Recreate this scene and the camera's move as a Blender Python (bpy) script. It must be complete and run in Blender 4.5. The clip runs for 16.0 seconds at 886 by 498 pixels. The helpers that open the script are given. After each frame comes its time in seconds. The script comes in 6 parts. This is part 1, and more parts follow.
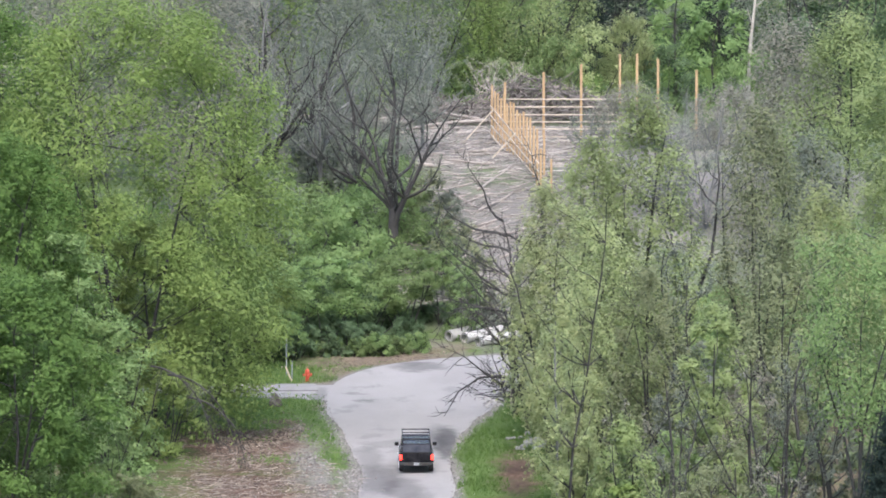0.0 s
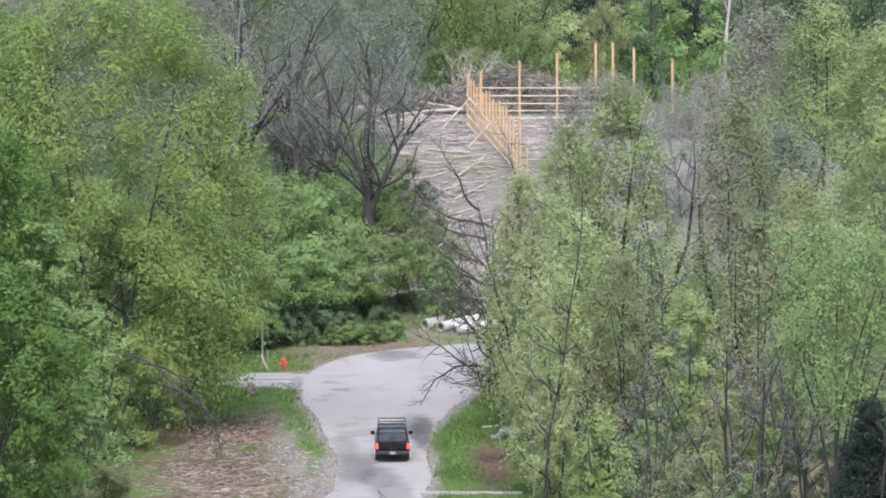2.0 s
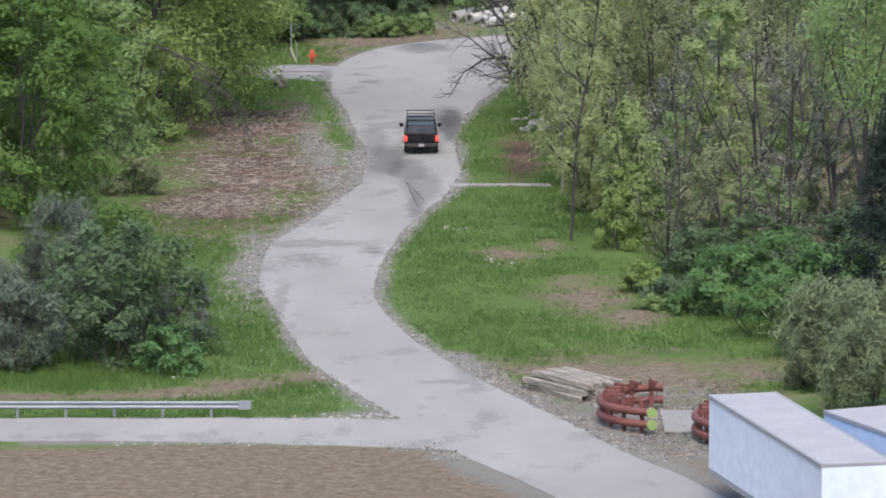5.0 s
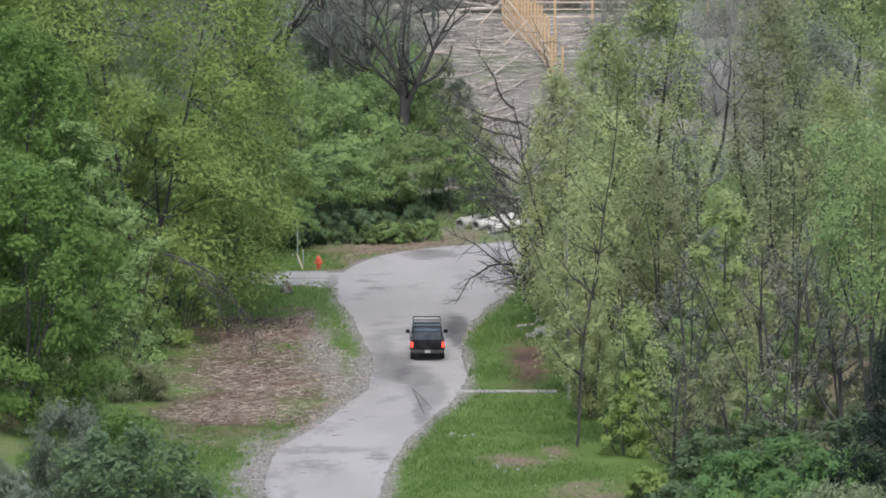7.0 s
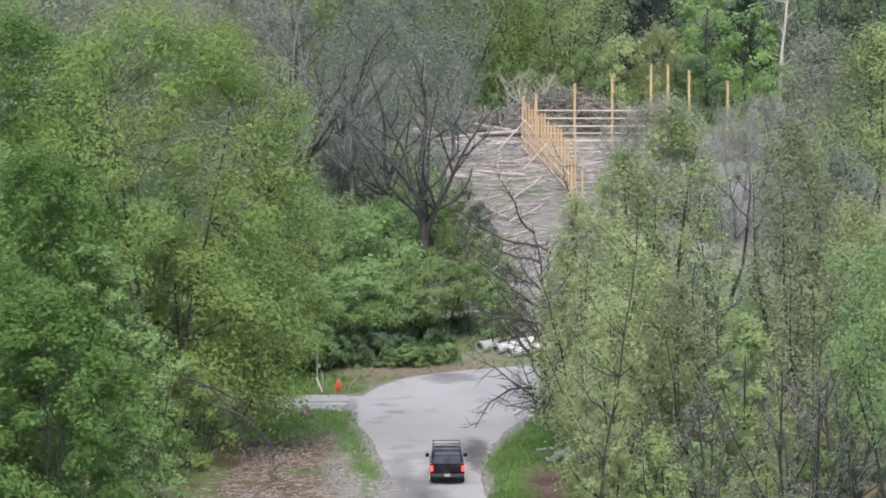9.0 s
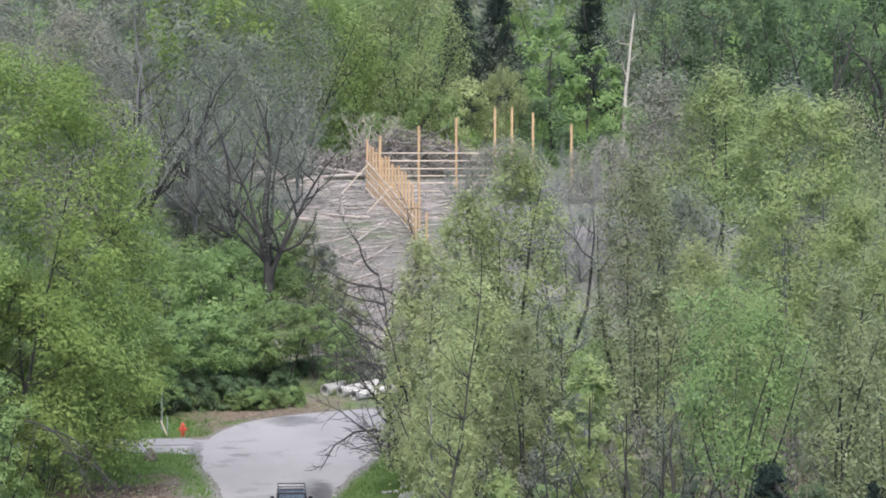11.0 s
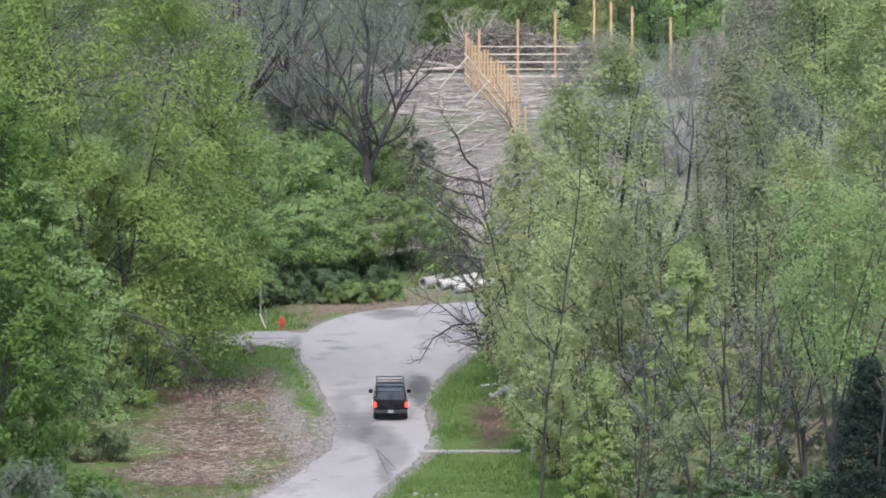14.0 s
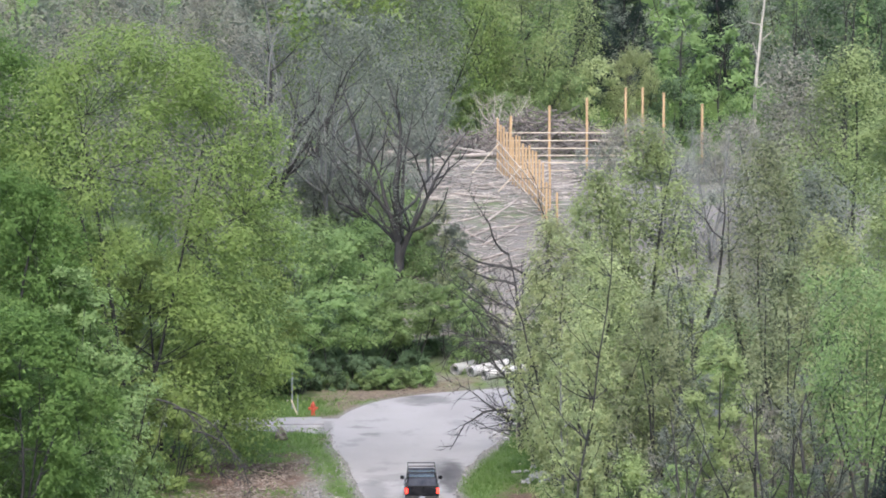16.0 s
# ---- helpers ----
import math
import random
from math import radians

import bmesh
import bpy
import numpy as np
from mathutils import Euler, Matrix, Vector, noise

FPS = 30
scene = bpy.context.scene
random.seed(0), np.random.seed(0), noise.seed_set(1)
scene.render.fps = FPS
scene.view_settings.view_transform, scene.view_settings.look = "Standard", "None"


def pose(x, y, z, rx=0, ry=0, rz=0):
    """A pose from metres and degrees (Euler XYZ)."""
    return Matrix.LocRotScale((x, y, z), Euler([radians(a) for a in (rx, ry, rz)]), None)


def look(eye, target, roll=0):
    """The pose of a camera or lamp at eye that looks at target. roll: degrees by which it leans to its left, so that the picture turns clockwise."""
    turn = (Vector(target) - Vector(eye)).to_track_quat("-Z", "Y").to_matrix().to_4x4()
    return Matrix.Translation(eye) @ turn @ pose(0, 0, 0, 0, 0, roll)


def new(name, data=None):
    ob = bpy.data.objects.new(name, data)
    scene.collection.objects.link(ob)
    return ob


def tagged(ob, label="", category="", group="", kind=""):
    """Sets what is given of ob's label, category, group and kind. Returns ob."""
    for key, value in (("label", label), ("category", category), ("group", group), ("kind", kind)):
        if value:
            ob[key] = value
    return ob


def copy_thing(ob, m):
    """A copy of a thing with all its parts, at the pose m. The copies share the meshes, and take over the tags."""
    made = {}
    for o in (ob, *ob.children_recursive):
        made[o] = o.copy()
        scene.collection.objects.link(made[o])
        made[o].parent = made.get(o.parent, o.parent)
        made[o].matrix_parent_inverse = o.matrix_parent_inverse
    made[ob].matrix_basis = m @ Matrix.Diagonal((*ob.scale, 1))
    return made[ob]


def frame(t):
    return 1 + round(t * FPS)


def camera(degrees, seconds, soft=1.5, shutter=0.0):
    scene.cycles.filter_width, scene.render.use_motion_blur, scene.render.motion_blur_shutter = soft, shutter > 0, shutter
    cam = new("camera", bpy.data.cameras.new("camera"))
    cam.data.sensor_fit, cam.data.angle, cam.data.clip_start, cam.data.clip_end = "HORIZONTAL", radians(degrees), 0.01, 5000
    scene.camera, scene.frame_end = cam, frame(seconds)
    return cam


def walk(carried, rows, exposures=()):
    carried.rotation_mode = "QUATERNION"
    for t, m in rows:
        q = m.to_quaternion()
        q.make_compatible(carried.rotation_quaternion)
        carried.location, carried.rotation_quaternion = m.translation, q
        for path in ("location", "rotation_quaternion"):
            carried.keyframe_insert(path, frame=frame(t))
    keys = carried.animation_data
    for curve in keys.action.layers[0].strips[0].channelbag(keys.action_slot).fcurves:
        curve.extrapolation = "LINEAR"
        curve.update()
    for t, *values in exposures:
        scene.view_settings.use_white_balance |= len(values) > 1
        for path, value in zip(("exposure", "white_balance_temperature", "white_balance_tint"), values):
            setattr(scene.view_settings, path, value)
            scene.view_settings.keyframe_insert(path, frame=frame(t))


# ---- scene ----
cam = camera(9.43, 16.0, soft=1.8)
EYE = (0.0, 0.0, 38.5)


def aim(left, down):
    """The camera on the lookout, turned left and tilted down by these degrees."""
    return pose(*EYE, 90 - down, 0, left)


walk(cam, [
    (0, aim(-0.0721, 5.3424)),
    (0.5, aim(-0.1703, 5.2468)),
    (1, aim(-0.1713, 5.2029)),
    (1.5, aim(-0.3628, 5.1518)),
    (2, aim(-0.3294, 5.4613)),
    (2.5, aim(-0.1580, 6.0094)),
    (3, aim(0.1061, 7.0498)),
    (3.5, aim(-0.0992, 7.7439)),
    (3.7, aim(-0.0845, 8.0242)),
    (4.75, aim(-0.0300, 8.7500)),
    (5.8, aim(0.0011, 8.2935)),
    (6, aim(-0.0650, 7.8739)),
    (6.5, aim(-0.1306, 7.2255)),
    (7, aim(0.0472, 6.5417)),
    (7.5, aim(-0.0582, 6.0601)),
    (8, aim(0.1136, 5.5004)),
    (8.2, aim(0.2159, 5.3672)),
    (9.25, aim(0.2600, 5.2200)),
    (10.3, aim(-0.2294, 5.1966)),
    (10.5, aim(-0.3508, 5.1070)),
    (11, aim(-1.4064, 4.7666)),
    (11.5, aim(-1.8816, 4.8457)),
    (12, aim(-1.7894, 4.8312)),
    (12.5, aim(-1.7874, 4.9123)),
    (13, aim(-1.2015, 5.5637)),
    (13.5, aim(-0.6975, 6.0406)),
    (14, aim(-0.3491, 5.9032)),
    (14.5, aim(0.0271, 5.6461)),
    (15, aim(0.2579, 5.3323)),
    (15.5, aim(0.0785, 5.0463)),
    (16, aim(-0.0107, 4.9839)),
], exposures=[
    (0.0, 1.64, 6330, 13), (2.0, 1.63, 6330, 13), (3.0, 1.59, 6330, 13), (3.5, 1.38, 6330, 13), (5.8, 1.22, 6500, 10), (6.5, 1.22, 6500, 10), (7.5, 1.24, 6500, 10), (8.2, 1.38, 6480, 10), (10.3, 1.47, 6330, 13), (11.5, 1.48, 6330, 13), (12.5, 1.48, 6330, 13), (13.5, 1.45, 6330, 13), (14.5, 1.45, 6330, 13), (15.2, 1.5, 6330, 13), (16.0, 1.64, 6330, 13),
])

# ---- light ----
SUN_ELEVATION, SUN_TURN = radians(56), radians(180)
world = bpy.data.worlds.new("sky")
scene.world = world
world.use_nodes = True
sky = world.node_tree.nodes.new("ShaderNodeTexSky")
sky.sky_type, sky.sun_disc = "NISHITA", False
sky.sun_elevation, sky.sun_rotation = SUN_ELEVATION, SUN_TURN
sky.air_density, sky.dust_density, sky.ozone_density = 1.0, 4.0, 1.5
world.node_tree.links.new(sky.outputs["Color"], world.node_tree.nodes["Background"].inputs["Color"])
world.node_tree.nodes["Background"].inputs["Strength"].default_value = 0.15
sun = new("sun", bpy.data.lights.new("sun", "SUN"))
sun.data.energy, sun.data.angle, sun.data.color = 1.0, radians(38), (1.0, 0.975, 0.95)
sun_dir = Vector((math.sin(SUN_TURN) * math.cos(SUN_ELEVATION), math.cos(SUN_TURN) * math.cos(SUN_ELEVATION), math.sin(SUN_ELEVATION)))
sun.matrix_world = look(sun_dir * 100, (0, 0, 0))


# ---- land ----
def sstep(a, b, v):
    t = min(1.0, max(0.0, (v - a) / (b - a)))
    return t * t * (3 - 2 * t)


def ground_z(x, y):
    """Height of the land: valley floor, the rise to the cleared pad, the wooded hill behind, the lookout hill."""
    z = 8.5 * sstep(338, 388, y) + 34 * sstep(432, 640, y)
    z += 36.8 * max(0.0, min(1.0, (150 - y) / 145)) ** 1.15
    z += 2.2 * sstep(-13, -34, x) * sstep(232, 262, y) * (1 - sstep(300, 325, y))
    z += 2.0 * sstep(14, 34, x) * sstep(236, 268, y) * (1 - sstep(330, 350, y))
    return z


# ---- materials ----
def nodes_of(name):
    mat = bpy.data.materials.new(name)
    mat.use_nodes = True
    tree = mat.node_tree
    return mat, tree, tree.nodes, tree.links, tree.nodes["Principled BSDF"]


def ramp(nodes, links, source, stops):
    node = nodes.new("ShaderNodeValToRGB")
    while len(node.color_ramp.elements) < len(stops):
        node.color_ramp.elements.new(0.5)
    for element, (at, colour) in zip(node.color_ramp.elements, stops):
        element.position = at
        element.color = (*colour, 1)
    links.new(source, node.inputs["Fac"])
    return node


def noise_of(nodes, links, scale, detail=4.0, rough=0.6, coords="Object", stretch=None):
    tc = nodes.new("ShaderNodeTexCoord")
    node = nodes.new("ShaderNodeTexNoise")
    node.inputs["Scale"].default_value = scale
    node.inputs["Detail"].default_value = detail
    node.inputs["Roughness"].default_value = rough
    source = tc.outputs[coords]
    if stretch:
        mapping = nodes.new("ShaderNodeMapping")
        mapping.inputs["Scale"].default_value = stretch
        links.new(source, mapping.inputs["Vector"])
        source = mapping.outputs["Vector"]
    links.new(source, node.inputs["Vector"])
    return node


def mixed(nodes, links, fac, a, b, how="MIX"):
    node = nodes.new("ShaderNodeMix")
    node.data_type, node.blend_type = "RGBA", how
    if isinstance(fac, float):
        node.inputs["Factor"].default_value = fac
    else:
        links.new(fac, node.inputs["Factor"])
    for key, value in (("A", a), ("B", b)):
        sock = [s for s in node.inputs if s.name == key and s.type == "RGBA"][0]
        if isinstance(value, tuple):
            sock.default_value = (*value, 1)
        else:
            links.new(value, sock)
    return [s for s in node.outputs if s.type == "RGBA"][0]


def bumped(nodes, links, bsdf, height, strength=0.4, distance=0.05):
    node = nodes.new("ShaderNodeBump")
    node.inputs["Strength"].default_value = strength
    node.inputs["Distance"].default_value = distance
    links.new(height, node.inputs["Height"])
    links.new(node.outputs["Normal"], bsdf.inputs["Normal"])


def rough_stuff(name, dark, light, scale=3.0, fine=30.0, rough=0.85, bump=0.4, metal=0.0, stretch=None, island=0.0):
    """A surface with two scales of variation between two colours."""
    mat, tree, nodes, links, bsdf = nodes_of(name)
    big = noise_of(nodes, links, scale, 5, 0.6, stretch=stretch)
    small = noise_of(nodes, links, fine, 3, 0.7, stretch=stretch)
    mid = tuple((a + b) / 2 for a, b in zip(dark, light))
    a = ramp(nodes, links, big.outputs["Fac"], [(0.32, dark), (0.68, light)])
    b = ramp(nodes, links, small.outputs["Fac"], [(0.3, tuple(0.8 * c for c in mid)), (0.7, tuple(min(1, 1.2 * c) for c in mid))])
    colour = mixed(nodes, links, 0.4, a.outputs["Color"], b.outputs["Color"])
    if island:
        geo = nodes.new("ShaderNodeNewGeometry")
        tone = ramp(nodes, links, geo.outputs["Random Per Island"], [(0, (1 - island,) * 3), (1, (1 + island,) * 3)])
        colour = mixed(nodes, links, 1.0, colour, tone.outputs["Color"], "MULTIPLY")
    links.new(colour, bsdf.inputs["Base Color"])
    bsdf.inputs["Roughness"].default_value, bsdf.inputs["Metallic"].default_value = rough, metal
    if bump:
        bumped(nodes, links, bsdf, small.outputs["Fac"], bump, 0.02)
    return mat


def leaf_stuff(name, dark, mid, light, through_light=0.5, spread=0.13, gloss=0.1):
    """Leaves: colour varies leaf by leaf and tree by tree, and light passes through them."""
    mat, tree, nodes, links, bsdf = nodes_of(name)
    geo = nodes.new("ShaderNodeNewGeometry")
    info = nodes.new("ShaderNodeObjectInfo")
    patch = noise_of(nodes, links, 0.35, 3, 0.6)
    col = ramp(nodes, links, geo.outputs["Random Per Island"], [(0.0, dark), (0.45, mid), (1.0, light)])
    drift = ramp(nodes, links, patch.outputs["Fac"], [(0.3, tuple(c * 0.82 for c in mid)), (0.7, tuple(min(1, c * 1.2) for c in mid))])
    colour = mixed(nodes, links, 0.4, col.outputs["Color"], drift.outputs["Color"])
    hsv = nodes.new("ShaderNodeHueSaturation")
    for sock, lo, hi in (("Value", 1 - spread, 1 + spread), ("Hue", 0.495, 0.505)):
        span = nodes.new("ShaderNodeMapRange")
        span.inputs["To Min"].default_value, span.inputs["To Max"].default_value = lo, hi
        links.new(info.outputs["Random"], span.inputs["Value"])
        links.new(span.outputs["Result"], hsv.inputs[sock])
    links.new(colour, hsv.inputs["Color"])
    links.new(hsv.outputs["Color"], bsdf.inputs["Base Color"])
    bsdf.inputs["Roughness"].default_value = 0.6
    bsdf.inputs["Specular IOR Level"].default_value = gloss
    thin = nodes.new("ShaderNodeBsdfTranslucent")
    links.new(hsv.outputs["Color"], thin.inputs["Color"])
    both = nodes.new("ShaderNodeMixShader")
    both.inputs["Fac"].default_value = through_light
    links.new(bsdf.outputs["BSDF"], both.inputs[1])
    links.new(thin.outputs["BSDF"], both.inputs[2])
    links.new(both.outputs["Shader"], nodes["Material Output"].inputs["Surface"])
    return mat


LEAF = {
    "yellow": leaf_stuff("leaf_yellow_green", (0.152, 0.214, 0.068), (0.184, 0.252, 0.080), (0.224, 0.292, 0.100)),
    "lime": leaf_stuff("leaf_lime_green", (0.210, 0.266, 0.114), (0.246, 0.306, 0.134), (0.283, 0.343, 0.165)),
    "olive": leaf_stuff("leaf_olive_green", (0.182, 0.212, 0.118), (0.215, 0.248, 0.138), (0.257, 0.285, 0.171)),
    "spring": leaf_stuff("leaf_spring_green", (0.212, 0.268, 0.120), (0.252, 0.314, 0.140), (0.296, 0.357, 0.174)),
    "fresh": leaf_stuff("leaf_fresh_green", (0.147, 0.214, 0.088), (0.180, 0.258, 0.104), (0.222, 0.304, 0.134)),
    "pale": leaf_stuff("leaf_pale_green", (0.290, 0.336, 0.164), (0.340, 0.390, 0.192), (0.390, 0.438, 0.234), 0.6),
    "grey": leaf_stuff("leaf_grey_green", (0.162, 0.186, 0.149), (0.192, 0.218, 0.174), (0.227, 0.252, 0.205)),
    "silver": leaf_stuff("leaf_silver_green", (0.088, 0.112, 0.082), (0.116, 0.144, 0.105), (0.165, 0.196, 0.148), 0.35),
    "sage": leaf_stuff("leaf_sage_green", (0.118, 0.152, 0.086), (0.156, 0.196, 0.108), (0.215, 0.255, 0.152), 0.35),
    "tan": leaf_stuff("leaf_tan_bud", (0.200, 0.200, 0.161), (0.238, 0.238, 0.193), (0.287, 0.282, 0.233)),
    "dark": leaf_stuff("leaf_dark_green", (0.072, 0.114, 0.059), (0.092, 0.142, 0.073), (0.121, 0.177, 0.094), 0.4),
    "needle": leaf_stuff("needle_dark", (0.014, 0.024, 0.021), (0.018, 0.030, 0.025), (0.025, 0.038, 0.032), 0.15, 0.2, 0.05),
    "deep": leaf_stuff("leaf_rich_green", (0.085, 0.150, 0.042), (0.107, 0.180, 0.050), (0.138, 0.216, 0.068)),
    "emerald": leaf_stuff("leaf_emerald_green", (0.078, 0.152, 0.058), (0.104, 0.190, 0.073), (0.142, 0.236, 0.100)),
    "lush": leaf_stuff("leaf_lush_green", (0.194, 0.286, 0.120), (0.232, 0.336, 0.139), (0.279, 0.384, 0.172), 0.6),
}
BARK = {
    "dark": rough_stuff("bark_dark", (0.020, 0.020, 0.019), (0.048, 0.046, 0.044), 2, 14, 0.95, 0.6),
    "grey": rough_stuff("bark_grey", (0.09, 0.092, 0.09), (0.175, 0.178, 0.172), 2, 14, 0.95, 0.6),
    "pale": rough_stuff("bark_pale", (0.24, 0.22, 0.19), (0.45, 0.42, 0.37), 1.5, 9, 0.9, 0.5),
}


# ---- building helpers ----
def mesh_of(name, verts, faces, mat=None, smooth=False):
    me = bpy.data.meshes.new(name)
    me.from_pydata(verts, [], faces)
    if mat:
        me.materials.append(mat)
    if smooth:
        me.polygons.foreach_set("use_smooth", [True] * len(me.polygons))
    return me


def part(name, bm, material, parent=None, label=""):
    """Links a bmesh, or a mesh, as one mesh object under its thing."""
    if isinstance(bm, bmesh.types.BMesh):
        me = bpy.data.meshes.new(name)
        bm.to_mesh(me)
        bm.free()
    else:
        me = bm
    if material and not me.materials:
        me.materials.append(material)
    ob = new(name, me)
    ob.parent = parent
    if label:
        ob["label"] = label
    return ob


def thing(name, x, y, z, turn, label, category, group="", kind=""):
    """An empty at the base of a thing, which parents its parts."""
    ob = new(name)
    ob.matrix_basis = pose(x, y, z, 0, 0, turn)
    return tagged(ob, label, category, group, kind)


def hashed(x, y, scale, seed=0):
    """Smooth noise, -1 to 1."""
    return noise.noise(Vector((x * scale, y * scale, seed * 7.31)))


# ---- ground sheet ----
def axis(points):
    out = []
    for (a, step), (b, _) in zip(points[:-1], points[1:]):
        n = max(1, round((b - a) / step))
        out += [a + (b - a) * i / n for i in range(n)]
    return out + [points[-1][0]]


# patches of other soil on the valley floor: centre, half sizes, turn
MULCH = [(-9.82, 276.66, 5.2, 19, 4), (-10.80, 264.49, 4.6, 11, 0), (-11.08, 294.79, 4.2, 12, 0), (-8.48, 296.89, 2.0, 10, 0), (4.24, 283.36, 1.5, 12, 0)]
BARE = [(6.46, 236.55, 2.6, 7, 0), (8.2, 231.0, 2.4, 3, 0), (3.07, 248.77, 1.5, 3, 0), (5.0, 251.5, 0.8, 2.5, 0), (7.26, 214.96, 8.5, 8, 0),
        (-5.63, 323.92, 2.6, 12, 0), (-3.0, 338.0, 7.0, 7.0, 0), (-16.37, 211.40, 3.2, 1.3, 0), (-13.21, 211.62, 3.2, 1.4, 0), (-10.30, 212.29, 3.0, 1.7, 4), (-7.64, 213.93, 2.6, 1.8, 14), (-5.17, 216.03, 2.4, 2.0, 24), (-3.70, 217.59, 1.6, 2.0, 30), (26, 288, 15, 52, 0), (-27, 285, 9, 55, 0)]
GRAVEL = [(-6.0, 278.78, 1.0, 24, 4), (-8.60, 245.35, 1.6, 13, 0), (-0.93, 223.20, 0.9, 9, 12), (2.64, 212.52, 1.3, 8, 24), (4.30, 205.12, 1.8, 7, 30), (6.35, 200.48, 2.4, 5, 35), (-6.9, 290.11, 1.1, 14, 0), (7.59, 205.03, 6.5, 9, 0), (-2.97, 207.18, 2.4, 1.0, 0), (3.72, 366.00, 8, 28, 0), (20, 375, 30, 20, 0), (2, 400, 34, 30, 0), (6, 417, 24, 18, 0)]


GRASSY = [(-6.59, 301.89, 1.1, 11, 0), (-11.36, 310.74, 2.6, 8, 0), (-10.53, 326.82, 5.0, 4.5, 0)]


def patch(x, y, spots, seed):
    best = -0.5
    for cx, cy, rx, ry, turn in spots:
        dx, dy = x - cx, y - cy
        c, s = math.cos(radians(turn)), math.sin(radians(turn))
        d = math.hypot((c * dx + s * dy) / rx, (c * dy - s * dx) / ry)
        best = max(best, 1.14 - d)
    best += 0.42 * hashed(x, y, 0.45, seed) + 0.38 * hashed(x, y, 1.5, seed + 3)
    return min(1.0, max(0.0, best * 1.25))


def catmull(rows, n):
    """A smooth run of rows through control rows."""
    rows = [np.array(r, float) for r in rows]
    rows = [2 * rows[0] - rows[1], *rows, 2 * rows[-1] - rows[-2]]
    out = []
    for a, b, c, d in zip(rows, rows[1:], rows[2:], rows[3:]):
        for i in range(n):
            t = i / n
            out.append(0.5 * (2 * b + (c - a) * t + (2 * a - 5 * b + 4 * c - d) * t * t + (3 * b - a - 3 * c + d) * t ** 3))
    return out + [rows[-2]]


MAIN_ROAD = [(12.0, 180, 6.0), (6.9, 192, 5.8), (2.4, 204, 5.9), (-2.4, 219, 5.6), (-4.95, 233, 4.6), (-5.6, 243, 5.4), (-5.25, 251, 5.8), (-3.65, 260.6, 5.0),
             (-1.75, 272, 5.0), (-1.5, 283, 4.8), (-1.9, 292, 5.2), (-1.9, 303, 7.4), (-1.6, 312, 9.6), (-1.2, 322, 10.5), (0.5, 331, 9.0), (6.0, 337, 7.0)]
LINE = [tuple(r) for r in catmull(MAIN_ROAD, 3)]


def road_clear(x, y):
    """How far a place lies outside the paved strips."""
    best = 99.0
    for (xa, ya, wa), (xb, yb, wb) in zip(LINE[:-1], LINE[1:]):
        if abs(y - ya) > 12:
            continue
        dx, dy = xb - xa, yb - ya
        t = max(0, min(1, ((x - xa) * dx + (y - ya) * dy) / (dx * dx + dy * dy)))
        best = min(best, math.hypot(x - xa - t * dx, y - ya - t * dy) - (wa + (wb - wa) * t) / 2)
    if y < 212 and x < 4:
        best = min(best, abs(y - 204) - 2.4)
    if abs(y - 321) < 6 and x < -3:
        best = min(best, abs(y - 321) - 2.5)
    if abs(y - 327) < 8 and x > 0:
        best = min(best, abs(y - 327) - 5.0)
    return best


def soil_at(x, y):
    """Shares of mulch, bare soil and gravel at a place."""
    lawn = patch(x, y, GRASSY, 6)
    gravel = patch(x, y, GRAVEL, 3)
    if 185 < y < 345 and -16 < x < 14:
        wide = 0.75 + 0.4 * hashed(x, y, 0.12, 14)
        if x < -4 and 238 < y < 285:
            wide += 0.5
        if x > -2 and y < 222:
            wide += 0.9
        gravel = max(gravel, min(1.0, max(0.0, 1.5 * (wide - road_clear(x, y)) + 0.35 * hashed(x, y, 1.6, 9))))
    bare = max(patch(x, y, BARE, 2), min(1.0, max(0.0, (201.4 - y) * 0.9 + 0.8 * hashed(x, y, 0.5, 17))))
    return patch(x, y, MULCH, 1) * (1 - lawn), bare * (1 - lawn), gravel * (1 - 0.7 * lawn)


